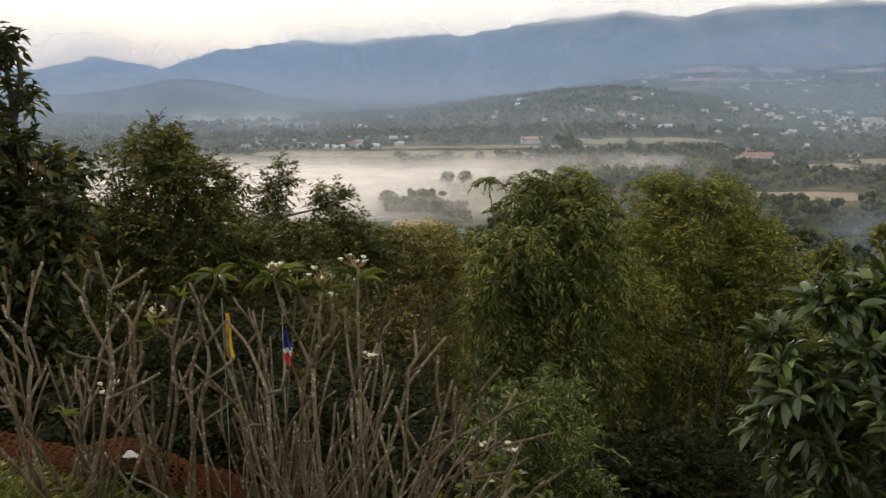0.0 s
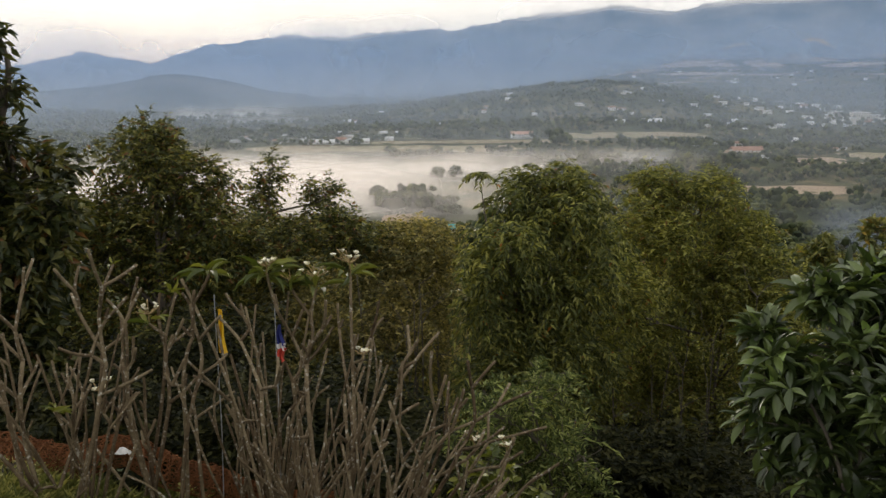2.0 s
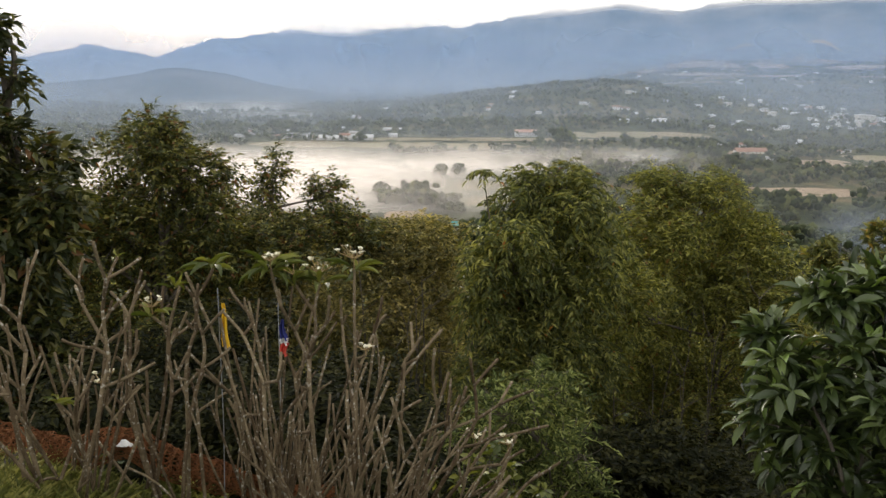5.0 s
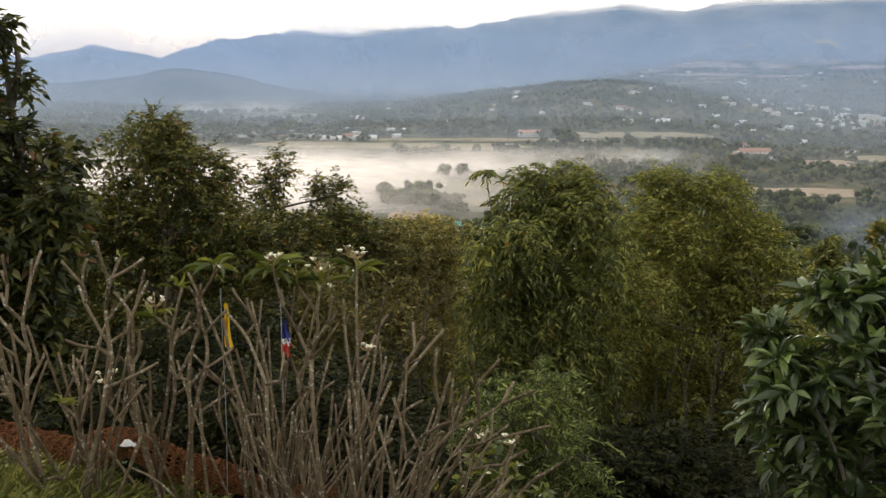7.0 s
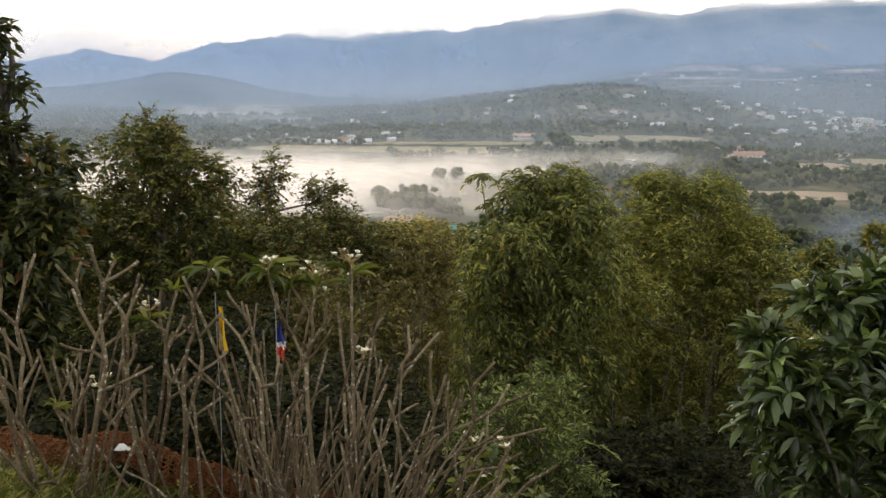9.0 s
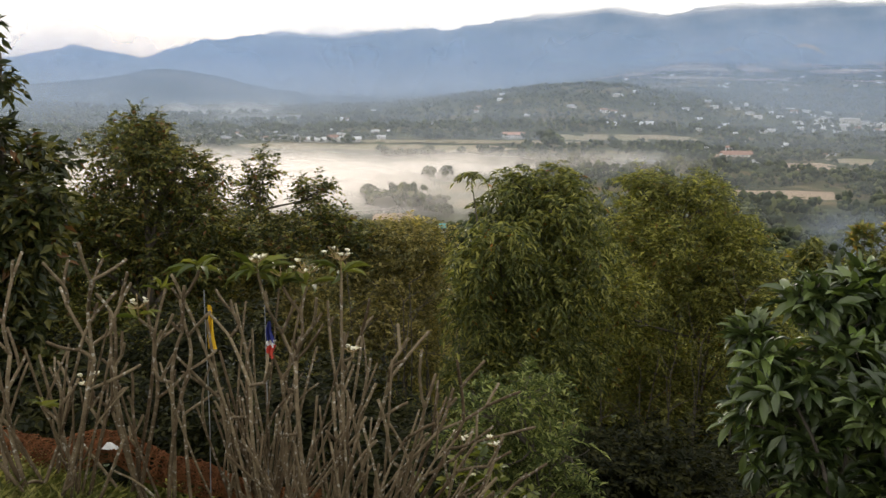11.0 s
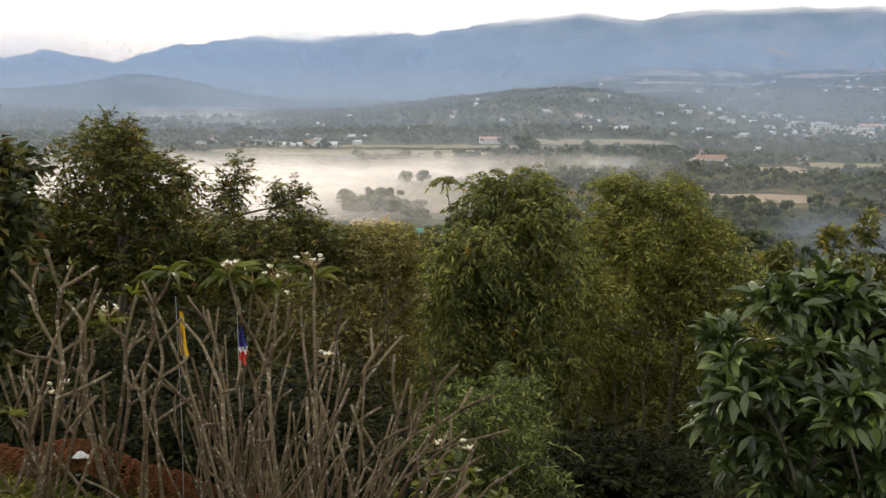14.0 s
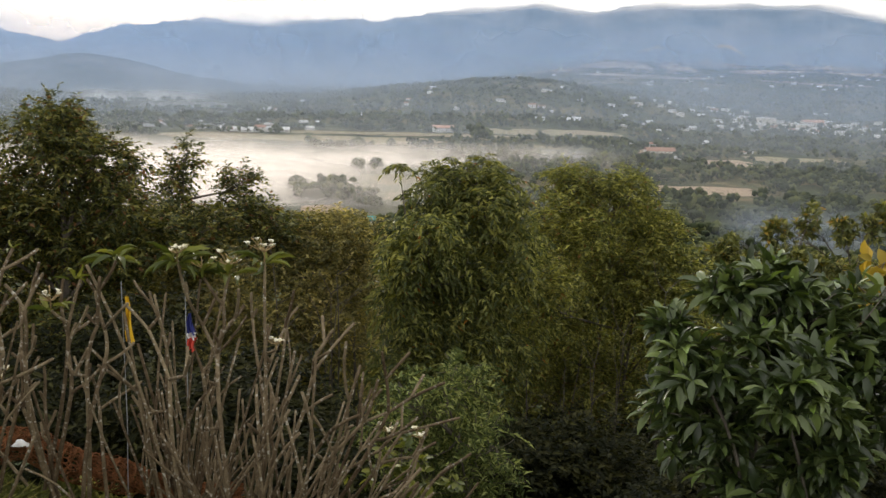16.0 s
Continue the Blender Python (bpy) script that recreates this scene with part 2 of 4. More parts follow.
class Tubes:
    """Collects bent, tapered tubes into one mesh of quads."""

    def __init__(self):
        self.v, self.f, self.n = [], [], 0

    def add(self, pts, radii, sides=6, cap=True):
        pts = np.asarray(pts, float)
        d = np.gradient(pts, axis=0)
        d /= np.linalg.norm(d, axis=1)[:, None] + 1e-9
        ref = np.array((0.31, 0.77, 0.2)) if abs(d[0][1]) < 0.8 else np.array((1.0, 0.1, 0.2))
        a = np.cross(d, ref)
        a /= np.linalg.norm(a, axis=1)[:, None] + 1e-9
        b = np.cross(d, a)
        ang = np.arange(sides) / sides * 2 * np.pi
        r = np.asarray(radii, float)[:, None, None]
        ring = pts[:, None, :] + r * (np.cos(ang)[None, :, None] * a[:, None, :] + np.sin(ang)[None, :, None] * b[:, None, :])
        k = len(pts)
        if cap:
            ring = np.concatenate([ring, np.repeat((pts[-1] + d[-1] * radii[-1] * 0.5)[None, None, :], sides, 1)], 0)
            k += 1
        self.v.append(ring.reshape(-1, 3))
        i = np.arange(k - 1)[:, None] * sides + np.arange(sides)[None, :]
        j = np.arange(k - 1)[:, None] * sides + (np.arange(sides)[None, :] + 1) % sides
        self.f.append(self.n + np.stack([i, j, j + sides, i + sides], -1).reshape(-1, 4))
        self.n += k * sides

    def mesh(self, name, material):
        return mesh_arrays(name, np.concatenate(self.v), np.concatenate(self.f), material, True)


def curve(a, b, bend, k=5, rng=np.random):
    a, b = np.asarray(a, float), np.asarray(b, float)
    t = np.linspace(0, 1, k)[:, None]
    off = rng.normal(0, 1, 3) * bend * np.linalg.norm(b - a)
    return a + (b - a) * t + off * (4 * t * (1 - t))


def unit(v):
    return v / (np.linalg.norm(v, axis=-1, keepdims=True) + 1e-9)


BLADE = np.array([(0, 0, 0), (0.42, 0.5, 0.10), (0.45, 0, 0), (0.42, -0.5, 0.10), (1, 0, -0.12)])
BLADE_F = np.array([(0, 3, 2), (0, 2, 1), (2, 3, 4), (2, 4, 1)])
LONG = np.array([(0, 0, 0), (0.22, 0.34, 0.07), (0.22, 0, 0), (0.22, -0.34, 0.07), (0.5, 0.5, 0.09), (0.5, 0, -0.015), (0.5, -0.5, 0.09),
                 (0.8, 0.3, 0.0), (0.8, 0, -0.07), (0.8, -0.3, 0.0), (1, 0, -0.17)])
LONG_F = np.array([(0, 3, 2), (0, 2, 1), (2, 3, 6), (2, 6, 5), (1, 2, 5), (1, 5, 4), (5, 6, 9), (5, 9, 8), (4, 5, 8), (4, 8, 7), (8, 9, 10), (7, 8, 10)])


def blades(pos, way, size, width, rng, fine=False, tilt=0.5, curl=1.0):
    """Leaf blades at pos along way: arrays of vertices and triangles."""
    tpl, tf = (LONG, LONG_F) if fine else (BLADE, BLADE_F)
    n = len(pos)
    way = unit(way)
    up = np.array((0, 0, 1.0)) + rng.normal(0, tilt, (n, 3))
    side = unit(np.cross(way, up))
    nor = np.cross(side, way)
    ln = (size * rng.uniform(0.65, 1.2, n))[:, None, None]
    x, y, z = (tpl[None, :, i, None] for i in range(3))
    v = pos[:, None, :] + ln * (x * way[:, None, :] + y * width * side[:, None, :] + z * curl * nor[:, None, :])
    f = tf[None] + (np.arange(n) * len(tpl))[:, None, None]
    return v.reshape(-1, 3), f.reshape(-1, 3)


def sprays(lobes, count, rng, shell=(0.55, 1.06), flat=1.0):
    """Spray roots and outward ways, spread over the shells of the lobes (x, y, z, rx, rz)."""
    ps, ws = [], []
    areas = np.array([l[3] * (l[3] + l[4]) for l in lobes])
    for l, n in zip(lobes, np.maximum(2, count * areas / areas.sum()).astype(int)):
        d = unit(rng.normal(0, 1, (n, 3)))
        # lumps on the lobe, so that the outline is uneven
        lump = 1 + 0.16 * np.sin(d[:, 0] * 7 + l[0] * 5) * np.sin(d[:, 2] * 6 + l[2] * 9) + 0.1 * np.sin(d[:, 1] * 9 + l[0] * 3)
        r = rng.uniform(shell[0] ** 2, shell[1] ** 2, n) ** 0.5 * lump
        rad = np.array((l[3], l[3] * 0.95, l[4]))
        ps.append(np.array(l[:3]) + d * r[:, None] * rad)
        ws.append(unit(d / rad * l[3] * np.array((1, 1, flat))))
    return np.concatenate(ps), np.concatenate(ws)


def clumps(lobes, n, rng, out_range=(0.55, 0.82)):
    """Breaks each lobe of a crown into smaller clumps on its shell, with gaps between them."""
    out = []
    for x, y, z, rx, rz in lobes:
        d = unit(rng.normal(0, 1, (n, 3)) + np.array((0, 0, 0.25)))
        for q in d:
            k = rng.uniform(0.26, 0.46)
            o = rng.uniform(*out_range)
            out.append((x + q[0] * rx * o, y + q[1] * rx * o, z + q[2] * rz * o, rx * k, rz * k * 0.85))
        out.append((x, y, z, rx * 0.6, rz * 0.6))
    return out


def make_leaves(kind, p, w, size, width, per, rng, droop, rachis, sag=0.7):
    """Sprays of leaves: 'twig' (alternate along a twig), 'pinnate' (paired on a drooping stalk), 'whorl' (round the tip)."""
    n = len(p)
    t = np.tile((np.arange(per) + 1) / per, (n, 1))
    up = np.array((0, 0, 1.0))
    ax = unit(w + rng.normal(0, 0.45, (n, 3)) + up * 0.25)
    side = unit(np.cross(ax, up) + 1e-3)
    third = np.cross(side, ax)
    if kind == "whorl":
        ang = np.arange(per)[None, :] * 2.4 + rng.uniform(0, 6.28, (n, 1))
        rad = np.cos(ang)[..., None] * side[:, None, :] + np.sin(ang)[..., None] * third[:, None, :]
        way = rad * 0.9 + ax[:, None, :] * rng.uniform(0.05, 0.8, (n, per, 1)) - up * droop
        pos = p[:, None, :] + ax[:, None, :] * (rng.uniform(-0.25, 0.15, (n, per, 1)) * size)
    else:
        low = -up * (t ** 2 * rachis * (sag if kind == "pinnate" else 0.25))[..., None]
        pos = p[:, None, :] + ax[:, None, :] * (t * rachis)[..., None] + low
        sgn = np.where(np.arange(per) % 2 == 0, 1.0, -1.0)[None, :, None]
        way = ax[:, None, :] * 0.55 + side[:, None, :] * sgn * rng.uniform(0.5, 1.0, (n, per, 1)) + third[:, None, :] * rng.normal(0, 0.35, (n, per, 1)) - up * droop
    return pos.reshape(-1, 3), way.reshape(-1, 3)


def plant(name, label, category, base, lobes, leaf, kind, count, per, size, width, droop=0.2, rachis=0.3, trunk_r=0.08, seed=1,
          fine=False, bark=None, crown_name="crown", group="", shell=(0.55, 1.06), deep=0.6, stems=1, curl=1.0, flat=1.0, clump=9, sag=0.7, tilt=0.5, out=(0.55, 0.82)):
    """A tree or shrub: trunk with limbs into each lobe of the crown, twigs, and a crown of leaf sprays."""
    rng = np.random.default_rng(seed)
    bz = float(ground_z(base[0], base[1])) - 0.05
    root = thing(name, label, category, (base[0], base[1], bz), group)
    lobes = [(x, y + rng.uniform(-deep, deep), z, rx, rz) for x, y, z, rx, rz in lobes]
    p, w = sprays(clumps(lobes, clump, rng, out) if clump else lobes, count, rng, shell, flat)
    tb = Tubes()
    top = np.array(max(lobes, key=lambda l: l[2])[:3])
    low = min(l[2] for l in lobes)
    for s in range(stems):
        foot = np.array((base[0], base[1], bz)) + (rng.normal(0, 0.25, 3) * (stems > 1)) * np.array((1, 1, 0))
        goal = top if s == 0 else np.array(lobes[s % len(lobes)][:3])
        pts = curve(foot, goal, 0.05, 9, rng)
        tb.add(pts, np.linspace(trunk_r, trunk_r * 0.25, 9), 8)
        if s == 0:
            stem = pts
    for l in lobes:
        c = np.array(l[:3])
        q = stem[np.clip(np.argmin(np.abs(stem[:, 2] - (c[2] - l[4] * 1.2))), 2, 7)]
        limb = curve(q, c, 0.08, 6, rng)
        tb.add(limb, np.linspace(trunk_r * 0.45, trunk_r * 0.15, 6), 6)
        near = np.nonzero(np.linalg.norm((p - c) / np.array((l[3], l[3], l[4])), axis=1) < 1.1)[0]
        for i in rng.permutation(near)[:22]:
            tb.add(curve(limb[3 + i % 3], p[i] + w[i] * rachis * 0.5, 0.1, 4, rng), np.linspace(trunk_r * 0.14, 0.004, 4), 4)
    part_mesh("trunk", tb.mesh("trunk", bark or M_BARK), root)
    pos, way = make_leaves(kind, p, w, size, width, per, rng, droop, rachis, sag)
    v, f = blades(pos, way, size, width, rng, fine, tilt, curl)
    part_mesh(crown_name, mesh_arrays(crown_name, v, f, leaf, fine), root)
    return root


# ---------------------------------------------------------------- the lie of the land
def smooth01(x):
    x = np.clip(x, 0, 1)
    return x * x * (3 - 2 * x)


def wave(x, y, k, seed):
    return (np.sin(x * k + seed) * np.cos(y * k * 1.13 + seed * 2.1) + 0.5 * np.sin(x * k * 2.3 + y * k * 1.7 + seed * 3.3)
            + 0.3 * np.cos(x * k * 4.1 - y * k * 3.7 + seed)) / 1.8


def ground_z(x, y):
    """Height of the ground: a terrace on a hill, its slope, the valley floor, low hills and the foothills."""
    x, y = np.asarray(x, float), np.asarray(y, float)
    s = np.where(y > -60, y - 0.0006 * x * x * (y > 0), 2.2 + (-60 - y))
    s = np.maximum(s, np.where(np.abs(x) > 60, np.abs(x) - 60, -60))
    z = np.interp(s, [1.6, 4.2, 4.9, 5.6, 8, 15, 40, 120, 260, 420], [0, -0.80, -0.95, -1.9, -4.6, -7.8, -20, -48, -77, -90])
    z = z - 1.1 * smooth01((x + 2.6) / 3.2) * smooth01((y - 2.0) / 2.2)
    z = z + wave(x, y, 0.9, 1) * 0.04 + wave(x, y, 0.06, 2) * 0.9 * smooth01((s - 12) / 40)
    crest = np.interp(x, [-330, -97, 76, 248, 420, 560, 740, 1000], [0, 11, 40, 60, 60, 44, 17, 0])
    z = z + crest * np.exp(-((y - 1720) / 360.0) ** 2) * (1 + 0.1 * wave(x, y, 0.012, 4))
    r = np.hypot(x, y)
    rise = 52 * smooth01((r - 1800) / 600) + 78 * smooth01((r - 2150) / 1300)
    z = z + rise * (1 + 0.10 * wave(x, y, 0.006, 8)) * smooth01((np.arctan2(x, np.maximum(y, 1)) + 0.02) / 0.36) * (y > 0)
    return z + wave(x, y, 0.008, 5) * 2.0 * smooth01((np.hypot(x, y) - 300) / 500)


def rings(r0, r1, nr, az, centre=False):
    r = np.concatenate([[0.001], np.geomspace(r0, r1, nr - 1)]) if centre else np.geomspace(r0, r1, nr)
    rr, aa = np.meshgrid(r, az, indexing="ij")
    return rr * np.sin(aa), rr * np.cos(aa)


def grid_faces(nr, na, wrap):
    i, j = np.meshgrid(np.arange(nr - 1), np.arange(na if wrap else na - 1), indexing="ij")
    k = (j + 1) % na
    return np.stack([i * na + j, (i + 1) * na + j, (i + 1) * na + k, i * na + k], -1).reshape(-1, 4)


def build_ground():
    front = np.linspace(radians(-42), radians(42), 220)
    back = np.linspace(radians(42), radians(318), 70)[1:-1]
    az = np.concatenate([front, back])
    x, y = rings(0.4, 4950, 230, az, True)
    v = np.stack([x, y, ground_z(x, y)], -1).reshape(-1, 3)
    f = grid_faces(230, len(az), True)
    me = mesh_arrays("ground", v, f, M_GROUND, True)
    tagged(new("ground", me), "grassy hillside falling to a wide farmed valley", "ground", kind="structure")


build_ground()

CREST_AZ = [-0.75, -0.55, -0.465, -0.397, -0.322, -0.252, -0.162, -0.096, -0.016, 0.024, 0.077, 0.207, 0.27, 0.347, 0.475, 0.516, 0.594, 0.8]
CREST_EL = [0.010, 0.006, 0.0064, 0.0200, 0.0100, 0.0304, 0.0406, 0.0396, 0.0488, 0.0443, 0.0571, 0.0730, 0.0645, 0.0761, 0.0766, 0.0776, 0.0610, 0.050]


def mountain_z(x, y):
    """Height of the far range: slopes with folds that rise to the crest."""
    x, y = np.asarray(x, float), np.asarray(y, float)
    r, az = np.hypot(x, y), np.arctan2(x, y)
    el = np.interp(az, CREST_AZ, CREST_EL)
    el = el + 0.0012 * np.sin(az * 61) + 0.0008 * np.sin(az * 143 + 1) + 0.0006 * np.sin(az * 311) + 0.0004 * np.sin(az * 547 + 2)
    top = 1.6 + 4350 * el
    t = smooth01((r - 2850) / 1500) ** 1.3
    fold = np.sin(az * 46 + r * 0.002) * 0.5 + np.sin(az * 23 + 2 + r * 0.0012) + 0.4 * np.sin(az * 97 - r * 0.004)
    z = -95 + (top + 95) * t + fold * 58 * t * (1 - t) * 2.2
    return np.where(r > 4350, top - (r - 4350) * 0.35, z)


def build_hill():
    """The nearer forested hill at the foot of the range, a low blue dome in the haze."""
    gx, gy = np.meshgrid(np.linspace(-1500, -60, 110), np.linspace(1700, 2800, 50), indexing="ij")
    dome = 94 * np.exp(-(np.abs(gx + 690) / 265.0) ** 1.6 - ((gy - 2300) / 300.0) ** 2) + 40 * np.exp(-((gx + 1180) / 280.0) ** 2 - ((gy - 2300) / 280.0) ** 2) + 12 * np.exp(-((gx + 250) / 240.0) ** 2 - ((gy - 2450) / 220.0) ** 2)
    z = -100 + dome * (1 + 0.10 * wave(gx, gy, 0.012, 6) + 0.05 * wave(gx, gy, 0.04, 7)) + wave(gx, gy, 0.09, 9) * 1.6
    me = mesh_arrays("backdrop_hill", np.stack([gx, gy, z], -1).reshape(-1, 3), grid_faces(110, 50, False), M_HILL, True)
    tagged(new("backdrop_hill", me), "low blue forested hill in haze below the range", "hill", kind="structure")


def build_mountains():
    az = np.concatenate([np.linspace(-0.75, 0.75, 420), np.linspace(0.76, 2 * np.pi - 0.76, 120)])
    x, y = rings(2850, 4880, 46, az)
    z = mountain_z(x, y)
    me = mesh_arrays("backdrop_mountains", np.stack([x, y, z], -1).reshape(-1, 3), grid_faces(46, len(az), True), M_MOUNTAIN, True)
    tagged(new("backdrop_mountains", me), "blue hazy forested mountain range beyond the valley", "mountains", kind="structure")


build_mountains()
build_hill()


def build_haze():
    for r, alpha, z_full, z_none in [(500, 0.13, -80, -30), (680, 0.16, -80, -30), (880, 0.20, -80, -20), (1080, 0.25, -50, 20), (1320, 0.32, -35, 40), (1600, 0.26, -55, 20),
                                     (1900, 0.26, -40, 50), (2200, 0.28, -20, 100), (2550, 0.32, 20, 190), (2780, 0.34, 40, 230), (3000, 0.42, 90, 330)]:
        az = np.linspace(radians(-50), radians(50), 60)
        z = np.linspace(-100, z_none + 5, 6)
        zz, aa = np.meshgrid(z, az, indexing="ij")
        v = np.stack([r * np.sin(aa), r * np.cos(aa), zz], -1).reshape(-1, 3)
        # sheets stand in for hazy air; bluer distance is put into their colour
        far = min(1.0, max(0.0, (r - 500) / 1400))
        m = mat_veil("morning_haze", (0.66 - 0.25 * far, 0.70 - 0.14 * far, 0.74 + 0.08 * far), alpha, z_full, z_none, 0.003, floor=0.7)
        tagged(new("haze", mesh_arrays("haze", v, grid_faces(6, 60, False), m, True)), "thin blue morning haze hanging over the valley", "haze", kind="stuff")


build_haze()


def mist_density(x, y):
    """How thick the valley mist lies: one deep bank, with thin arms towards the village and the near grove."""
    g = lambda cx, cy, sx, sy: np.exp(-((x - cx) / sx) ** 2 - ((y - cy) / sy) ** 2)
    d = 1.5 * g(-170, 650, 138, 118) + 0.5 * g(-15, 735, 105, 55) + 0.42 * g(125, 770, 115, 52) + 0.32 * g(-80, 545, 100, 60) + 0.16 * g(20, 500, 90, 45)
    return np.clip(d - 0.04, 0, 1)


def mist_object(me, density, label):
    at = me.attributes.new("thick", "FLOAT", "POINT")
    at.data.foreach_set("value", density.ravel().astype(np.float32))
    tagged(new("mist", me), label, "mist", kind="stuff")


def mist_bank():
    """The bank of mist: a level sheet on the fields and soft upright layers that thin out upwards."""
    x, y = np.meshgrid(np.linspace(-440, 330, 70), np.linspace(430, 1000, 50), indexing="ij")
    z = ground_z(x, y) + 3.2 + wave(x, y, 0.02, 3) * 0.6
    m = mat_veil("mist_on_fields", MIST, 0.97, 400, 500, 0.008, 0.3, 0.6, 0.8, True, up_light=True)
    mist_object(mesh_arrays("mist", np.stack([x, y, z], -1).reshape(-1, 3), grid_faces(70, 50, False), m, True), np.clip(mist_density(x, y) * 1.5 - 0.4, 0, 1), "low white mist lying over the valley fields")
    for k, r in enumerate(np.linspace(490, 905, 14)):
        top = -64 + 4 * math.sin(k * 1.7) - 0.012 * (r - 490)
        az = np.linspace(-0.62, 0.34, 70)
        zz, aa = np.meshgrid(np.linspace(-95, top, 10), az, indexing="ij")
        xx, yy = r * np.sin(aa), r * np.cos(aa) + 8 * np.sin(aa * 21 + k)
        m = mat_veil("drifting_mist", MIST, 0.62, -83, top, 0.013, 0.32, 0.62, 0.5, True, up_light=True)
        mist_object(mesh_arrays("mist", np.stack([xx, yy, zz], -1).reshape(-1, 3), grid_faces(10, 70, False), m, True), mist_density(xx, yy), "pale mist drifting between the valley trees")


def mist_curtain(r, x0, x1, top, alpha, color, low=-86):
    """A soft upright wisp of mist or smoke, thinning upwards and to its ends."""
    x = np.linspace(x0, x1, 40)
    zz, xx = np.meshgrid(np.linspace(-94, top, 10), x, indexing="ij")
    yy = np.sqrt(r * r - xx * xx) + 10 * np.sin(xx * 0.03)
    u = (xx - x0) / (x1 - x0)
    m = mat_veil("drifting_wisp", color, alpha, low, top, 0.012, 0.3, 0.62, 0.5, True)
    mist_object(mesh_arrays("mist", np.stack([xx, yy, zz], -1).reshape(-1, 3), grid_faces(10, 40, False), m, True), smooth01(u / 0.3) * smooth01((1 - u) / 0.35), "pale wisp of smoke and mist over the trees")


MIST = (0.80, 0.735, 0.675)
mist_bank()
mist_curtain(1690, -560, -230, -55, 0.85, (0.95, 0.95, 0.96))
mist_curtain(1500, -420, -120, -68, 0.5, (0.85, 0.88, 0.92))
mist_curtain(800, 165, 240, -66, 0.45, (0.80, 0.86, 0.95))
mist_curtain(430, 175, 262, -54, 0.34, (0.60, 0.70, 0.88))
mist_curtain(470, 190, 285, -58, 0.26, (0.60, 0.70, 0.88))


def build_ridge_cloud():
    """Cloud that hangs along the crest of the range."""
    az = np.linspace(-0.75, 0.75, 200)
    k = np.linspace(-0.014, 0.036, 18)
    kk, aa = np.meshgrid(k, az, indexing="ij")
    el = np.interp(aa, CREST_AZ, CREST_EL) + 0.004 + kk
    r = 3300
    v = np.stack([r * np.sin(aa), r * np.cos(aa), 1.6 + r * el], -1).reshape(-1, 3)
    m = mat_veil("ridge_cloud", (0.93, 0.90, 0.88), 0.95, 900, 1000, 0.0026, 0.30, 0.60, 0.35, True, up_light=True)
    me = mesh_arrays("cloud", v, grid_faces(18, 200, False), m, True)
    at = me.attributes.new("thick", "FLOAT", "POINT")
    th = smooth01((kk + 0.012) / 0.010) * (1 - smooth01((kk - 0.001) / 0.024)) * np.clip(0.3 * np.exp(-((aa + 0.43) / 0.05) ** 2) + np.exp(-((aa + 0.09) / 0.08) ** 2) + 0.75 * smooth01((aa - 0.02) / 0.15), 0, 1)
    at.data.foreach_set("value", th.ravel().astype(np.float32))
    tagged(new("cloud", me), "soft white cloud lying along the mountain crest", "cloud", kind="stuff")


build_ridge_cloud()
scene.cycles.transparent_max_bounces = 32

# ---------------------------------------------------------------- near trees
plant("tree", "tall dark green broad-leaved tree on the slope", "tree", (-5.1, 9.6),
      [(-5.5, 9.5, 0.33, 0.72, 0.9), (-5.36, 9.5, 1.15, 0.2, 0.26), (-4.9, 9.5, 1.40, 0.06, 0.05), (-5.0, 9.5, 0.9, 0.27, 0.26), (-4.74, 9.5, 0.78, 0.13, 0.12), (-4.62, 9.5, 0.35, 0.36, 0.34), (-4.35, 9.5, 0.1, 0.3, 0.25), (-4.62, 9.5, -0.28, 0.5, 0.55), (-5.31, 9.5, -0.97, 0.85, 0.85), (-5.02, 9.5, 2.02, 0.03, 0.04), (-5.14, 9.5, 1.75, 0.03, 0.12), (-5.4, 9.5, -2.2, 0.9, 0.8)],
      L_BROAD, "twig", 2400, 6, 0.17, 0.45, 0.35, 0.24, 0.10, 11, deep=0.4)
plant("tree", "dense dark green small-leaved tree on the slope", "tree", (-4.5, 13.6),
      [(-4.49, 13.5, 0.45, 0.45, 0.5), (-4.98, 13.5, 0.07, 0.7, 0.62), (-4.15, 13.5, -0.11, 0.8, 0.7), (-3.75, 13.5, -0.78, 0.55, 0.6), (-5.26, 13.5, -1.07, 0.93, 0.84), (-6.35, 13.5, -1.55, 0.93, 0.93), (-4.15, 13.5, -1.55, 1.12, 0.93), (-4.6, 13.5, -3.0, 1.6, 1.2)],
      L_SMALL, "twig", 6000, 8, 0.115, 0.42, 0.25, 0.26, 0.11, 12)
plant("tree", "slim open-crowned trees with brownish small leaves", "tree", (-2.6, 15.2),
      [(-3.13, 15, -0.3, 0.22, 0.42), (-3.29, 15, -0.83, 0.4, 0.4), (-2.14, 15, -0.83, 0.4, 0.47), (-1.83, 15, -1.36, 0.62, 0.52), (-2.79, 15, -1.6, 0.72, 0.62), (-1.31, 15, -1.75, 0.6, 0.5)],
      L_SMALL, "twig", 1450, 7, 0.12, 0.42, 0.2, 0.26, 0.06, 13, shell=(0.3, 1.1))
plant("shrub", "tangled brownish green thicket on the slope", "shrub", (-0.6, 14.6),
      [(-0.47, 15, -1.7, 0.93, 0.41), (-0.9, 15, -2.34, 0.93, 0.72), (-0.04, 15, -2.67, 0.83, 0.83), (-0.91, 14, -3.46, 1.2, 0.83), (-2.6, 14, -3.0, 1.2, 0.9)],
      L_BROWN, "twig", 4200, 7, 0.11, 0.4, 0.2, 0.28, 0.05, 14, stems=4)
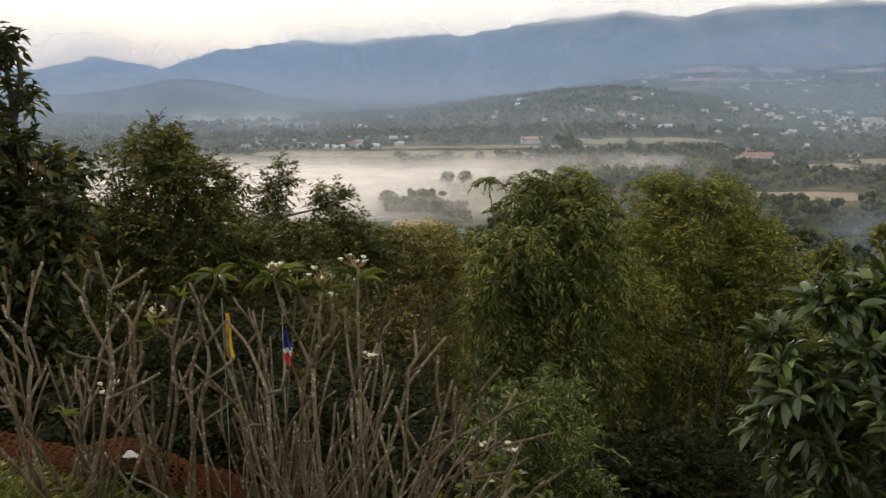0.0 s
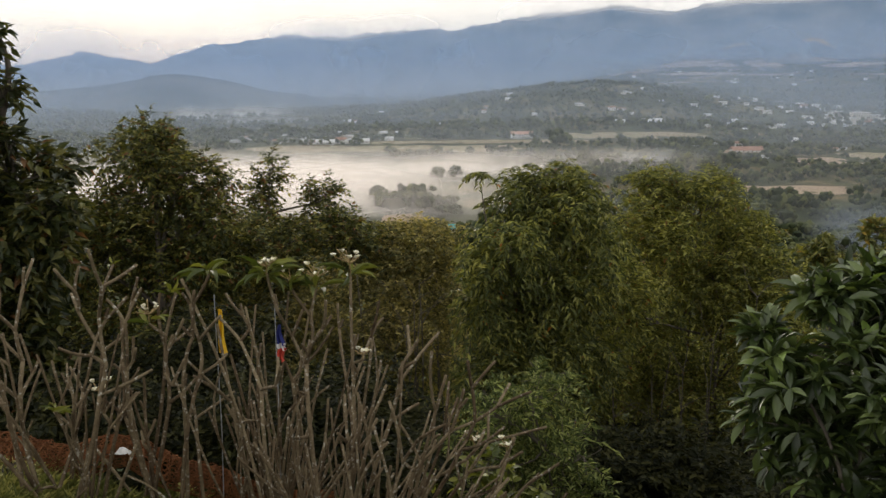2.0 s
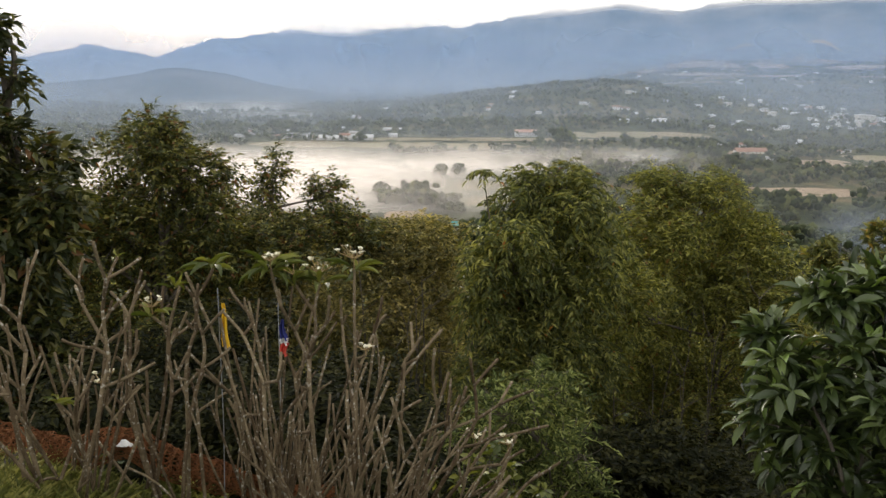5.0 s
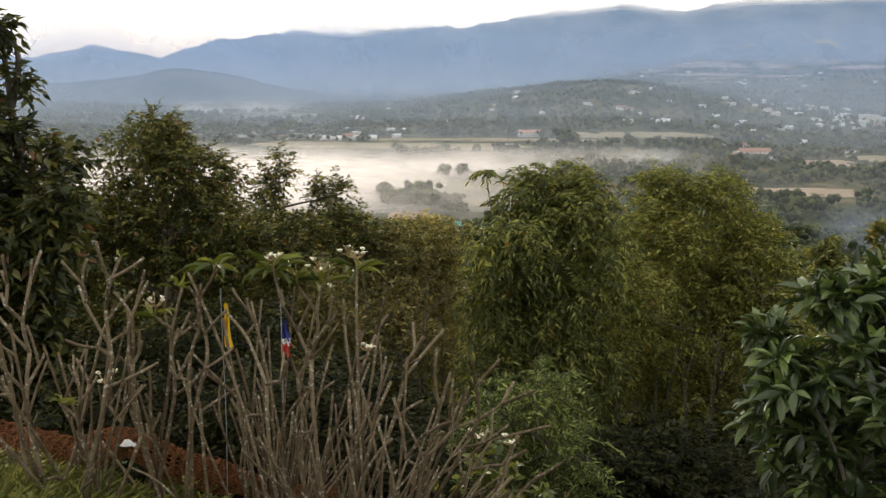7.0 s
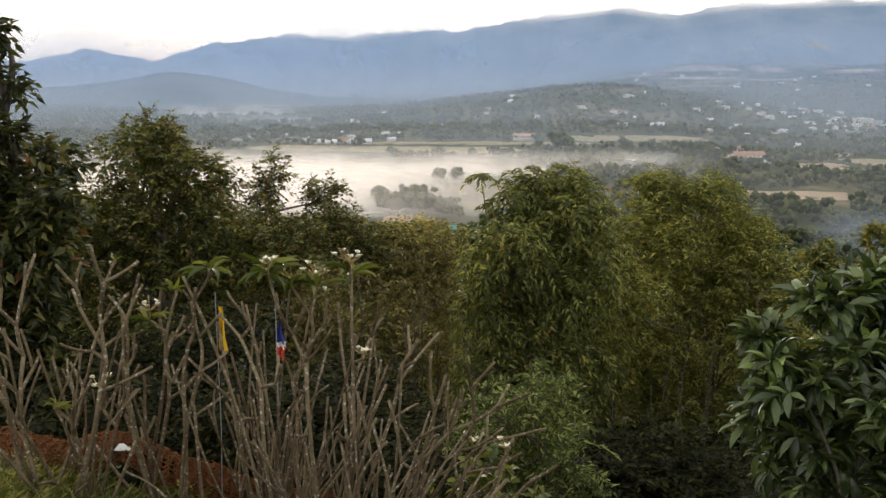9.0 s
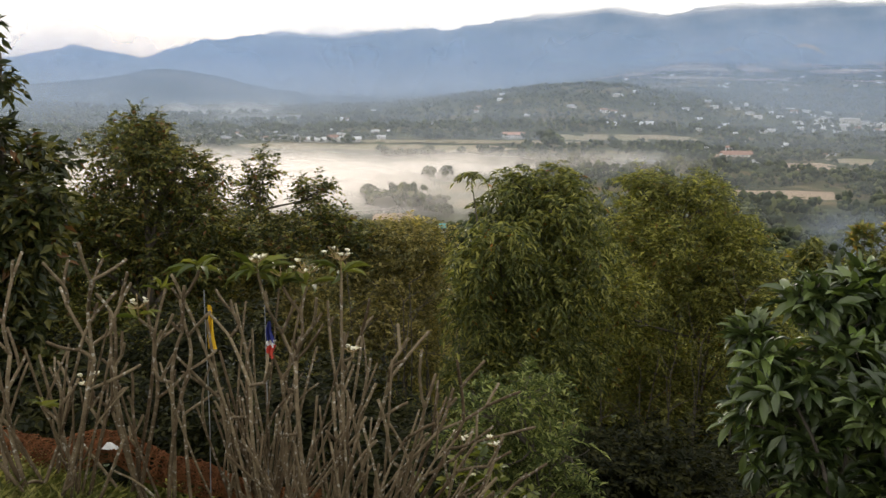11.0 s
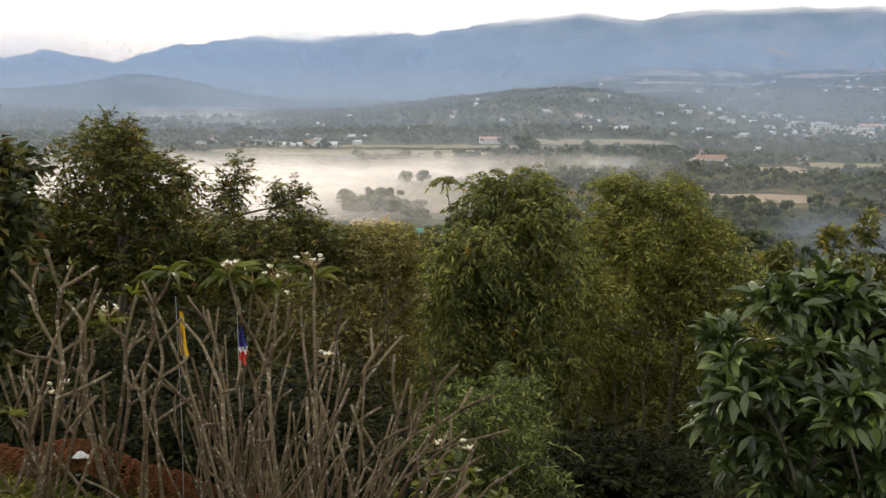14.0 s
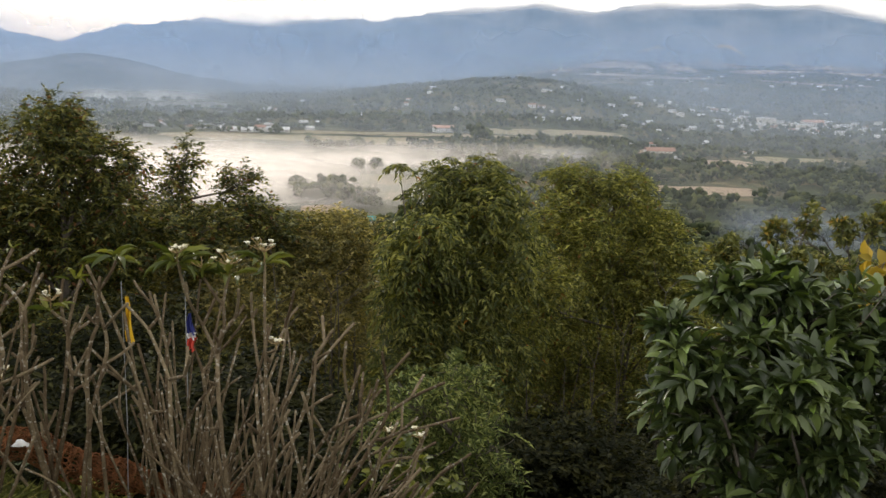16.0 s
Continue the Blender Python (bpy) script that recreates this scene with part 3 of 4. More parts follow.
droop_tree = plant("tree", "leafy green tree with drooping narrow leaflets", "tree", (1.5, 12.2),
      [(1.76, 12, -0.14, 0.55, 0.38), (1.3, 12, -0.4, 0.5, 0.45), (2.07, 12, -0.77, 0.6, 0.66), (1.08, 12, -1.03, 0.56, 0.6), (1.55, 12, -1.64, 0.85, 0.7), (0.75, 12, -2.0, 0.45, 0.55), (1.87, 12, -2.36, 0.8, 0.6), (1.2, 12, -3.2, 0.95, 0.75), (2.4, 12.4, -1.5, 0.6, 0.7), (0.9, 12, -1.5, 0.5, 0.5), (2.25, 12.2, -3.1, 0.6, 0.7)],
      L_DROOP, "pinnate", 3800, 10, 0.135, 0.29, 0.6, 0.27, 0.09, 15)


def top_sprig(root, foot, tip, seed):
    """A single shoot above the crown, with a few long hanging leaves at its tip."""
    rng = np.random.default_rng(seed)
    tb = Tubes()
    tb.add(curve(foot, tip, 0.06, 7, rng), np.linspace(0.014, 0.006, 7), 6)
    part_mesh("shoot", tb.mesh("shoot", M_BARK), root)
    a = np.arange(9) * 0.7 + 0.2
    w = np.stack([np.cos(a), 0.5 * np.sin(a), rng.uniform(-0.1, 0.5, 9)], -1)
    pos, way = make_leaves("pinnate", np.repeat(np.asarray(tip, float)[None], 9, 0), w, 0.12, 0.3, 12, rng, 0.7, 0.26)
    v, f = blades(pos, way, 0.12, 0.3, rng, True)
    part_mesh("top_leaves", mesh_arrays("top_leaves", v, f, L_DROOP, True), root)


top_sprig(droop_tree, (0.78, 12.0, -0.7), (0.66, 12.0, 0.08), 21)
plant("tree", "olive green fine-leaved tree with many thin stems", "tree", (4.8, 15.2),
      [(4.03, 15, -0.72, 0.55, 0.6), (4.98, 15, -0.9, 0.8, 0.6), (3.87, 15, -1.58, 0.93, 0.83), (5.47, 15, -1.79, 0.93, 0.83), (4.57, 15, -2.67, 1.24, 1.03), (5.89, 15, -3.12, 0.93, 0.93), (4.33, 15, -4.03, 1.24, 1.03), (5.58, 15, -4.73, 1.24, 1.14), (3.73, 15, -5.21, 1.03, 1.14), (6.15, 15, -1.65, 0.5, 0.5), (6.5, 15, -2.4, 0.55, 0.6), (6.7, 15, -3.4, 0.7, 0.8), (3.0, 13.6, -2.3, 0.7, 0.8), (2.9, 14.5, -4.2, 0.9, 0.9), (2.6, 14.0, -3.2, 0.6, 0.7)],
      L_FINE, "twig", 10600, 8, 0.118, 0.34, 0.3, 0.30, 0.06, 16, stems=5)
plant("tree", "pale green tree with large upright leaf clusters", "tree", (10.0, 18.3),
      [(8.87, 18, -2.6, 0.5, 0.43), (9.8, 18, -1.85, 0.34, 0.5), (10.75, 18, -1.72, 0.3, 0.55), (11.5, 18, -1.95, 0.35, 0.55), (12.2, 18, -1.7, 0.45, 0.55), (9.92, 18, -2.9, 1.2, 0.6), (11.2, 18, -3.0, 1.2, 0.7), (10.4, 18, -3.8, 1.6, 0.8), (12.4, 18, -3.6, 1.3, 0.9)],
      L_PALE, "whorl", 1900, 7, 0.2, 0.42, 0.1, 0.25, 0.05, 17, clump=6, stems=3)
plant("shrub", "glossy dark green large-leaved shrub beside the terrace", "shrub", (2.6, 4.7),
      [(2.22, 4.6, 0.3, 0.26, 0.12), (2.6, 4.6, 0.3, 0.3, 0.14), (2.05, 4.6, -0.12, 0.24, 0.2), (2.5, 4.6, -0.1, 0.36, 0.33), (2.46, 4.6, -0.6, 0.38, 0.35), (2.86, 4.6, 0.05, 0.38, 0.33), (2.98, 4.6, -0.56, 0.44, 0.38), (3.3, 4.6, 0.0, 0.4, 0.35), (2.25, 4.6, -0.48, 0.26, 0.24), (2.4, 4.6, -0.9, 0.2, 0.2), (2.95, 4.7, -0.95, 0.25, 0.2), (1.97, 4.5, 0.06, 0.09, 0.05)],
      L_SHRUB, "whorl", 880, 7, 0.165, 0.33, 0.0, 0.15, 0.022, 18, fine=True, stems=4, deep=0.3, clump=8, tilt=0.3, out=(0.5, 1.12))
plant("shrub", "light green feathery-leaved young tree below the terrace", "shrub", (1.0, 7.6),
      [(0.9, 7.5, -1.46, 0.36, 0.2), (1.2, 7.5, -1.6, 0.3, 0.2), (0.55, 7.5, -1.62, 0.3, 0.2), (1.36, 7.5, -1.9, 0.25, 0.22), (0.4, 7.5, -1.95, 0.28, 0.22), (0.92, 7.4, -1.95, 0.46, 0.28), (0.75, 7.4, -2.4, 0.5, 0.28), (1.25, 7.4, -2.4, 0.36, 0.28), (0.95, 7.4, -2.9, 0.55, 0.3)],
      L_FERN, "pinnate", 560, 20, 0.088, 0.27, 0.15, 0.34, 0.03, 19, sag=0.6, clump=4, flat=0.7, shell=(0.6, 1.0), tilt=0.35, out=(0.6, 0.95))


plant("shrub", "yellowing broad-leaved bush beside the glossy shrub", "shrub", (4.5, 6.6),
      [(4.58, 6.5, 0.06, 0.2, 0.14), (4.75, 6.5, -0.3, 0.3, 0.26), (4.5, 6.6, -0.6, 0.25, 0.25)],
      L_YELLOW, "whorl", 46, 6, 0.18, 0.5, 0.1, 0.12, 0.02, 20, fine=True, deep=0.15, clump=0)


def thicket(label, x0, x1, y0, y1, top, n, leaf, seed, size=0.11, width=0.42, count=5000, per=7, kind="twig", r=(0.5, 1.0), droop=0.25):
    """A bank of undergrowth that covers a stretch of the slope; top(x, y) is its height over the ground."""
    rng = np.random.default_rng(seed)
    lobes = []
    for _ in range(n):
        x, y, q = rng.uniform(x0, x1), rng.uniform(y0, y1), rng.uniform(*r)
        lobes.append((x, y, float(ground_z(x, y)) + top * rng.uniform(0.55, 1.0), q, q * rng.uniform(0.6, 0.95)))
    p, w = sprays(clumps(lobes, 6, rng), count, rng, (0.45, 1.08))
    pos, way = make_leaves(kind, p, w, size, width, per, rng, droop, 0.28)
    v, f = blades(pos, way, size, width, rng)
    ob = new("undergrowth", mesh_arrays("undergrowth", v, f, leaf))
    tagged(ob, label, "undergrowth", kind="stuff")


# banks in L_SCRUB bring painted-in shade to the slope behind the stems
thicket("green scrub covering the slope, leaves coloured shade-dark", -8.5, -0.2, 8.0, 11.5, 3.6, 40, L_SCRUB, 31, 0.12, count=11000)
thicket("green scrub covering the slope, leaves coloured shade-dark", -1.5, 7.5, 8.5, 13.5, 2.9, 30, L_SCRUB, 32, 0.12, count=7500)
thicket("brown and green thicket of thin stems and leaves", -9.0, 3.0, 15.0, 20.0, 6.2, 44, L_BROWN, 33, 0.12, count=9500, r=(0.8, 1.4))
thicket("olive green trees on the lower slope", -10.0, 14.0, 20.0, 27.0, 7.0, 36, L_FINE, 34, 0.16, count=5000, r=(1.0, 1.7))
thicket("green bushes over the lower hillside", -26, 30, 25.0, 48.0, 3.4, 90, L_SMALL, 40, 0.34, count=6500, r=(1.4, 2.8))
thicket("leafy scrub close under the terrace edge, leaves coloured shade-dark", -3.4, -0.2, 6.6, 8.6, 2.4, 18, L_SCRUB, 48, 0.11, count=4200, r=(0.5, 0.8))
thicket("leafy scrub beside the feathery young tree, leaves coloured shade-dark", 1.1, 3.4, 8.6, 11.0, 3.0, 16, L_SCRUB, 49, 0.12, count=4200, r=(0.6, 0.95))
thicket("scrub filling the ground under the glossy shrub, coloured shade-dark", 2.6, 4.4, 5.5, 6.8, 1.5, 14, L_SCRUB, 50, 0.09, count=3600, r=(0.4, 0.65))
thicket("undergrowth on the slope below the shrub, coloured shade-dark", 2.5, 10.5, 10.5, 15.0, 3.4, 34, L_SCRUB, 37, 0.12, count=6500)



def saplings(label, x0, x1, y0, y1, n, seed):
    """Thin pale bare stems standing in the thicket."""
    rng = np.random.default_rng(seed)
    tb = Tubes()
    for _ in range(n):
        x, y = rng.uniform(x0, x1), rng.uniform(y0, y1)
        z = float(ground_z(x, y))
        top = np.array((x + rng.normal(0, 0.35), y + rng.normal(0, 0.2), z + rng.uniform(4.2, 6.0)))
        main = curve((x, y, z), top, 0.03, 8, rng)
        tb.add(main, np.linspace(0.03, 0.006, 8), 5)
        for k in range(7):
            q = main[rng.integers(3, 8)]
            tb.add(curve(q, q + np.array((rng.normal(0, 0.3), rng.normal(0, 0.2), rng.uniform(0.2, 0.6))), 0.08, 4, rng), np.linspace(0.008, 0.003, 4), 4)
    tagged(new("saplings", tb.mesh("saplings", M_BARK)), label, "saplings", kind="stuff")


saplings("thin bare grey stems in the thicket", -1.6, 0.6, 12.8, 14.4, 16, 38)
saplings("thin bare grey stems in the olive trees", 3.2, 6.4, 13.2, 14.2, 12, 39)


# ---------------------------------------------------------------- frangipani shrubs
M_PETAL = mat_plain("cream_petals", (0.80, 0.74, 0.50), (0.86, 0.83, 0.70), 0.5, 30, 120, 0.1, 0.001)
M_BUD = mat_plain("reddish_flower_stalk", (0.22, 0.15, 0.06), (0.34, 0.24, 0.10), 0.6, 30, 120, 0.1, 0.001)


def frangipani(label, base, tips, extra, seed, spread, leaning=0.0):
    """Grey forked stems with blunt ends: neighbouring tips join in forks, down to the foot."""
    rng = np.random.default_rng(seed)
    gz = float(ground_z(base[0], base[1])) - 0.05
    foot = np.array((base[0], base[1], gz))
    root = thing("frangipani", label, "frangipani", tuple(foot), "frangipani shrubs")
    pts = [np.array(t, float) for t in tips]
    n0 = len(pts)
    for _ in range(extra):
        t = pts[rng.integers(n0)]
        k = rng.uniform(0.5, 0.98)
        pts.append(foot + (t - foot) * k + rng.normal(0, 1, 3) * np.array((0.24, 0.22, 0.06)))
    nodes = [(p, 1, []) for p in pts]
    thick = lambda c: 0.0068 + 0.0014 * min(c, 9) ** 0.6
    while len(nodes) > 1:
        best = None
        for i in range(len(nodes)):
            for j in range(i + 1, len(nodes)):
                a, b = nodes[i][0], nodes[j][0]
                d = np.linalg.norm(a - b) + 0.05 * (nodes[i][1] + nodes[j][1]) - 0.1 * (a[2] + b[2])
                if best is None or d < best[0]:
                    best = (d, i, j)
        d, i, j = best
        (a, ca, sa), (b, cb, sb) = nodes[i], nodes[j]
        if ca + cb > 8 or np.linalg.norm(a - b) > 0.8:
            break
        m = (a * ca + b * cb) / (ca + cb)
        back = foot - m
        p = m + back / (np.linalg.norm(back) + 1e-6) * (0.05 + 0.45 * np.linalg.norm(a - b)) + rng.normal(0, 0.025, 3)
        p[2] = min(p[2], min(a[2], b[2]) - 0.06)
        segs = sa + sb
        for q, c in ((a, ca), (b, cb)):
            segs.append((curve(p, q, 0.025, 6, rng), np.linspace(thick(c) * 1.1, thick(c), 6)))
        nodes = [nd for k, nd in enumerate(nodes) if k not in (i, j)] + [(p, ca + cb, segs)]
    for p, c, segs in nodes:
        f = foot + rng.normal(0, 1, 3) * np.array((spread, spread * 0.6, 0)) + np.array(((p[0] - foot[0]) * 0.15, 0, 0))
        f[2] = float(ground_z(f[0], f[1])) - 0.06
        tb = Tubes()
        tb.add(curve(f, p, 0.03, 8, rng), np.linspace(thick(c) * 1.3, thick(c) * 1.05, 8), 7)
        stem = part_mesh("stem", tb.mesh("stem", M_FRANGI), root)
        for bent, rad in segs:
            tb = Tubes()
            tb.add(bent, rad, 7)
            ob = new("branch", tb.mesh("branch", M_FRANGI))
            ob.parent = stem
            ob.matrix_parent_inverse = Matrix.Identity(4)
    return root, nodes


def rosette(root, at, leaves, size, flowers, seed, stalk=0.10):
    """A tuft of long leaves at a stem's tip, with a head of cream flowers and buds on short stalks."""
    rng = np.random.default_rng(seed)
    at = np.array(at, float)
    if leaves:
        way = unit(np.stack([np.cos(np.arange(leaves) * 2.4), np.sin(np.arange(leaves) * 2.4), rng.uniform(-0.15, 0.9, leaves)], -1) + rng.normal(0, 0.25, (leaves, 3)))
        pos = at + way * 0.01 + rng.normal(0, 0.012, (leaves, 3))
        v, f = blades(pos, way, size * 0.9, 0.23, rng, True, 0.5, 1.3)
        part_mesh("leaf_tuft", mesh_arrays("leaf_tuft", v, f, L_FRANGI, True), root, "narrow pointed yellow-green leaves")
    if flowers:
        tb, pt = Tubes(), []
        for i in range(flowers + 5):
            d = unit(np.array((np.cos(i * 2.4), np.sin(i * 2.4), 0.8)) * (0.6 + 0.4 * rng.random(3)))
            e = at + np.array((0, 0, stalk * 0.35)) + d * stalk * rng.uniform(0.35, 0.85)
            tb.add([at, at + np.array((0, 0, stalk * 0.45)), e], [0.004, 0.0035, 0.0025], 4)
            if i < flowers:
                a = np.arange(5) * 1.257 + i
                w = unit(np.stack([np.cos(a), np.sin(a), np.full(5, 0.9)], -1) + d * 0.5)
                v, f = blades(np.repeat(e[None], 5, 0), w, 0.026, 0.75, rng, True, 0.3, 1.5)
                pt.append(mesh_arrays("flower", v, f, M_PETAL, True))
            else:
                tb.add([e, e + d * 0.008, e + d * 0.022], [0.0025, 0.0055, 0.002], 5)
        part_mesh("flower_stalk", tb.mesh("flower_stalk", M_BUD), root)
        for me in pt:
            part_mesh("flower", me, root, "cream white frangipani flower")


fr_a, _ = frangipani("bare grey forked frangipani shrub at the terrace edge", (-2.1, 4.2),
    [(-2.35, 4.27, 0.6), (-2.41, 4.35, 0.49), (-2.25, 4.38, 0.55), (-2.24, 4.47, 0.58), (-2.07, 4.34, 0.55), (-1.98, 4.45, 0.54), (-1.69, 3.92, 0.75), (-1.56, 4.18, 0.61), (-1.67, 4.47, 0.47), (-2.39, 4.29, 0.38), (-2.35, 4.44, 0.15), (-2.26, 3.97, 0.26), (-2.4, 4.18, 0.06), (-1.95, 4.05, 0.2), (-1.75, 4.23, 0.36), (-1.65, 4.24, 0.42), (-2.34, 3.91, 0.66), (-2.52, 4.03, 0.45), (-1.77, 4.4, 0.56), (-2.13, 4.3, -0.26)],
    22, 41, 0.12)
rosette(fr_a, (-1.77, 4.4, 0.56), 3, 0.08, 0, 1)
rosette(fr_a, (-2.13, 4.3, -0.26), 7, 0.12, 0, 2)
fr_b, _ = frangipani("grey forked frangipani shrub with a few flowers", (-1.6, 4.35),
    [(-1.58, 4.27, 0.46), (-1.61, 4.65, 0.34), (-1.48, 4.56, 0.38), (-1.74, 4.2, 0.42), (-1.56, 4.58, 0.24), (-1.27, 4.18, 0.47), (-1.5, 4.47, 0.13), (-1.14, 4.18, 0.33), (-1.43, 4.1, 0.04), (-1.91, 4.62, -0.1), (-1.31, 4.23, 0.38), (-1.63, 4.23, 0.2), (-1.25, 4.4, 0.5), (-1.6, 4.4, 0.22), (-1.92, 4.4, -0.22)],
    20, 42, 0.16)
rosette(fr_b, (-1.25, 4.4, 0.51), 11, 0.17, 0, 3)
rosette(fr_b, (-1.48, 4.4, 0.40), 6, 0.13, 0, 13)
rosette(fr_b, (-1.6, 4.4, 0.23), 6, 0.14, 4, 4)
rosette(fr_b, (-1.92, 4.4, -0.22), 0, 0.1, 4, 5)
fr_c, _ = frangipani("tall many-stemmed frangipani shrub with cream flowers", (-0.75, 4.4),
    [(-1.29, 4.88, 0.26), (-1.18, 4.79, 0.22), (-1.01, 4.26, 0.23), (-1.09, 4.87, -0.06), (-0.91, 4.49, 0.36), (-0.76, 4.61, 0.27), (-0.58, 4.18, 0.41), (-0.6, 4.85, 0.2), (-0.33, 4.62, 0.28), (-0.57, 4.87, 0.09), (-0.32, 4.8, 0.12), (-0.15, 4.27, 0.24), (0.02, 4.33, 0.18), (-0.09, 4.15, 0.2), (-0.12, 4.13, 0.08), (-0.26, 4.06, -0.02), (-0.75, 4.27, -0.14), (-0.47, 4.54, 0.1), (-0.81, 4.0, 0.16), (-0.75, 4.61, 0.01), (-0.93, 4.4, 0.5), (-0.66, 4.4, 0.42), (-0.47, 4.4, 0.5), (-0.8, 4.4, 0.42), (-0.41, 4.4, 0.0)],
    20, 43, 0.26)
rosette(fr_c, (-0.93, 4.4, 0.5), 16, 0.19, 6, 6)
rosette(fr_c, (-0.66, 4.4, 0.42), 11, 0.17, 5, 7, 0.13)
rosette(fr_c, (-0.47, 4.4, 0.5), 8, 0.17, 5, 8, 0.13)
rosette(fr_c, (-0.8, 4.4, 0.42), 6, 0.15, 2, 9)
rosette(fr_c, (-0.41, 4.4, 0.0), 0, 0.1, 3, 10, 0.07)
fr_d, _ = frangipani("frangipani shrub with bare stems leaning over the slope", (-0.5, 4.25),
    [(0.7, 4.3, -0.6), (0.52, 4.2, -0.12), (0.33, 4.3, 0.02), (0.64, 4.4, -0.42), (0.2, 4.1, -0.25), (0.5, 4.35, -0.55), (0.17, 4.14, 0.08), (0.15, 4.12, -0.07), (0.43, 4.47, -0.18), (0.27, 4.24, -0.36), (0.37, 4.12, -0.29), (0.44, 4.24, -0.41), (0.6, 4.39, -0.71), (-0.24, 3.94, -0.06), (-0.01, 4.58, -0.43), (0.05, 3.92, -0.18), (0.25, 4.42, -0.55), (-0.21, 4.49, -0.44), (-0.07, 3.91, -0.24), (0.12, 4.45, -0.67)],
    10, 44, 0.2)
rosette(fr_d, (0.22, 4.4, -0.54), 0, 0.1, 3, 11, 0.08)
rosette(fr_d, (0.41, 4.4, -0.58), 0, 0.1, 3, 12, 0.08)


def fan_frangipani(label, base, count, lean, reach, seed, sink=0.25):
    """Many long bare stems that fan out from one foot, straight with a slight upward bend, some forked near the end."""
    rng = np.random.default_rng(seed)
    foot = np.array((base[0], base[1], float(ground_z(base[0], base[1])) - sink))
    root = thing("frangipani", label, "frangipani", tuple(foot), "frangipani shrubs")
    for k in range(count):
        u = (k + rng.random()) / count
        a = radians(lean[0] + (lean[1] - lean[0]) * u)
        q = rng.normal(0, 0.22)
        d = unit(np.array((math.sin(a), q, math.cos(a))))
        ln = (reach[0] + (reach[1] - reach[0]) * u) * rng.uniform(0.6, 1.0)
        f = foot + np.array((rng.normal(0, 0.12), rng.normal(0, 0.1), 0))
        tip = f + d * ln + np.array((0, 0, 0.05 * ln))
        mid = curve(f, tip, 0.03, 9, rng)
        r = rng.uniform(0.0062, 0.0098)
        tb = Tubes()
        tb.add(mid, np.linspace(r * 1.2, r * 0.9, 9), 7)
        stem = part_mesh("stem", tb.mesh("stem", M_FRANGI), root)
        for _ in range(rng.integers(0, 3)):
            i = rng.integers(4, 8)
            turn = a + rng.choice((-1, 1)) * rng.uniform(0.25, 0.6)
            w = np.array((math.sin(turn), q + rng.normal(0, 0.3), max(0.25, math.cos(turn))))
            end = mid[i] + unit(w) * rng.uniform(0.15, 0.42)
            tb = Tubes()
            tb.add(curve(mid[i], end, 0.05, 5, rng), np.linspace(r * 0.95, r * 0.8, 5), 7)
            ob = new("branch", tb.mesh("branch", M_FRANGI))
            ob.parent = stem
            ob.matrix_parent_inverse = Matrix.Identity(4)
    return root


fan_frangipani("dense fan of bare grey frangipani stems leaning outwards", (-0.42, 4.05), 62, (-21, 50), (2.1, 1.5), 46)
fan_frangipani("bare grey frangipani stems rising behind the others", (-0.95, 4.5), 32, (-22, 22), (2.0, 1.95), 47)
fan_frangipani("spreading bare grey frangipani at the terrace end", (-2.05, 4.35), 16, (-24, 30), (1.45, 1.4), 48)


# ---------------------------------------------------------------- flags, netting and ground clutter
M_YELLOW = mat_plain("yellow_cloth", (0.72, 0.42, 0.02), (0.80, 0.50, 0.03), 0.8, 12, 200, 0.2, 0.001, 0.2)
M_POLE = mat_plain("weathered_pale_pole", (0.20, 0.21, 0.22), (0.32, 0.33, 0.34), 0.6, 5, 60, 0.1, 0.001)
M_BLUE = mat_plain("dark_blue_cloth", (0.03, 0.035, 0.16), (0.04, 0.05, 0.22), 0.8, 12, 200, 0.2, 0.001, 0.2)
M_RED = mat_plain("red_cloth", (0.55, 0.05, 0.04), (0.62, 0.09, 0.06), 0.8, 12, 200, 0.2, 0.001, 0.2)
M_WHITE = mat_plain("white_paint", (0.62, 0.62, 0.60), (0.78, 0.78, 0.76), 0.6, 5, 60, 0.1, 0.001)


def hanging_cloth(name, x, y, z0, z1, w0, w1, lean, material, parent, thick=0.0015, ph=0.0):
    """Limp cloth with upright folds, from height z0 down to z1."""
    nu, nv = 13, 15
    u, v = np.meshgrid(np.linspace(0, 1, nu), np.linspace(0, 1, nv), indexing="ij")
    w = w0 + (w1 - w0) * v
    xx = x + lean * v + w * (u - 0.1) + 0.006 * np.sin(v * 5 + ph)
    yy = y + 0.016 * np.sin(u * 11 + v * 2 + ph) * (0.4 + v)
    zz = z0 + (z1 - z0) * v - 0.02 * u * v
    a = np.stack([xx, yy, zz], -1).reshape(-1, 3)
    b = a + np.array((0, thick, 0))
    f = grid_faces(nu, nv, False)
    part_mesh(name, mesh_arrays(name, np.concatenate([a, b]), np.concatenate([f, f[:, ::-1] + len(a)]), material, True), parent)


def flag(label, x, y, ztop, bands, lean, seed):
    z = float(ground_z(x, y)) - 0.03
    root = thing("flag", label, "flag", (x, y, z), "small flags on thin poles")
    tb = Tubes()
    tb.add([(x - 0.03 - 0.02, y + 0.01, z), (x - 0.02, y + 0.01, (z + ztop) / 2), (x - 0.012, y, ztop)], [0.003, 0.003, 0.0025], 8)
    part_mesh("pole", tb.mesh("pole", M_POLE), root, "thin white pole")
    for name, z0, z1, w0, w1, dx, material in bands:
        hanging_cloth(name, x + dx, y - 0.006, z0, z1, w0, w1, lean, material, root, 0.0015, seed)


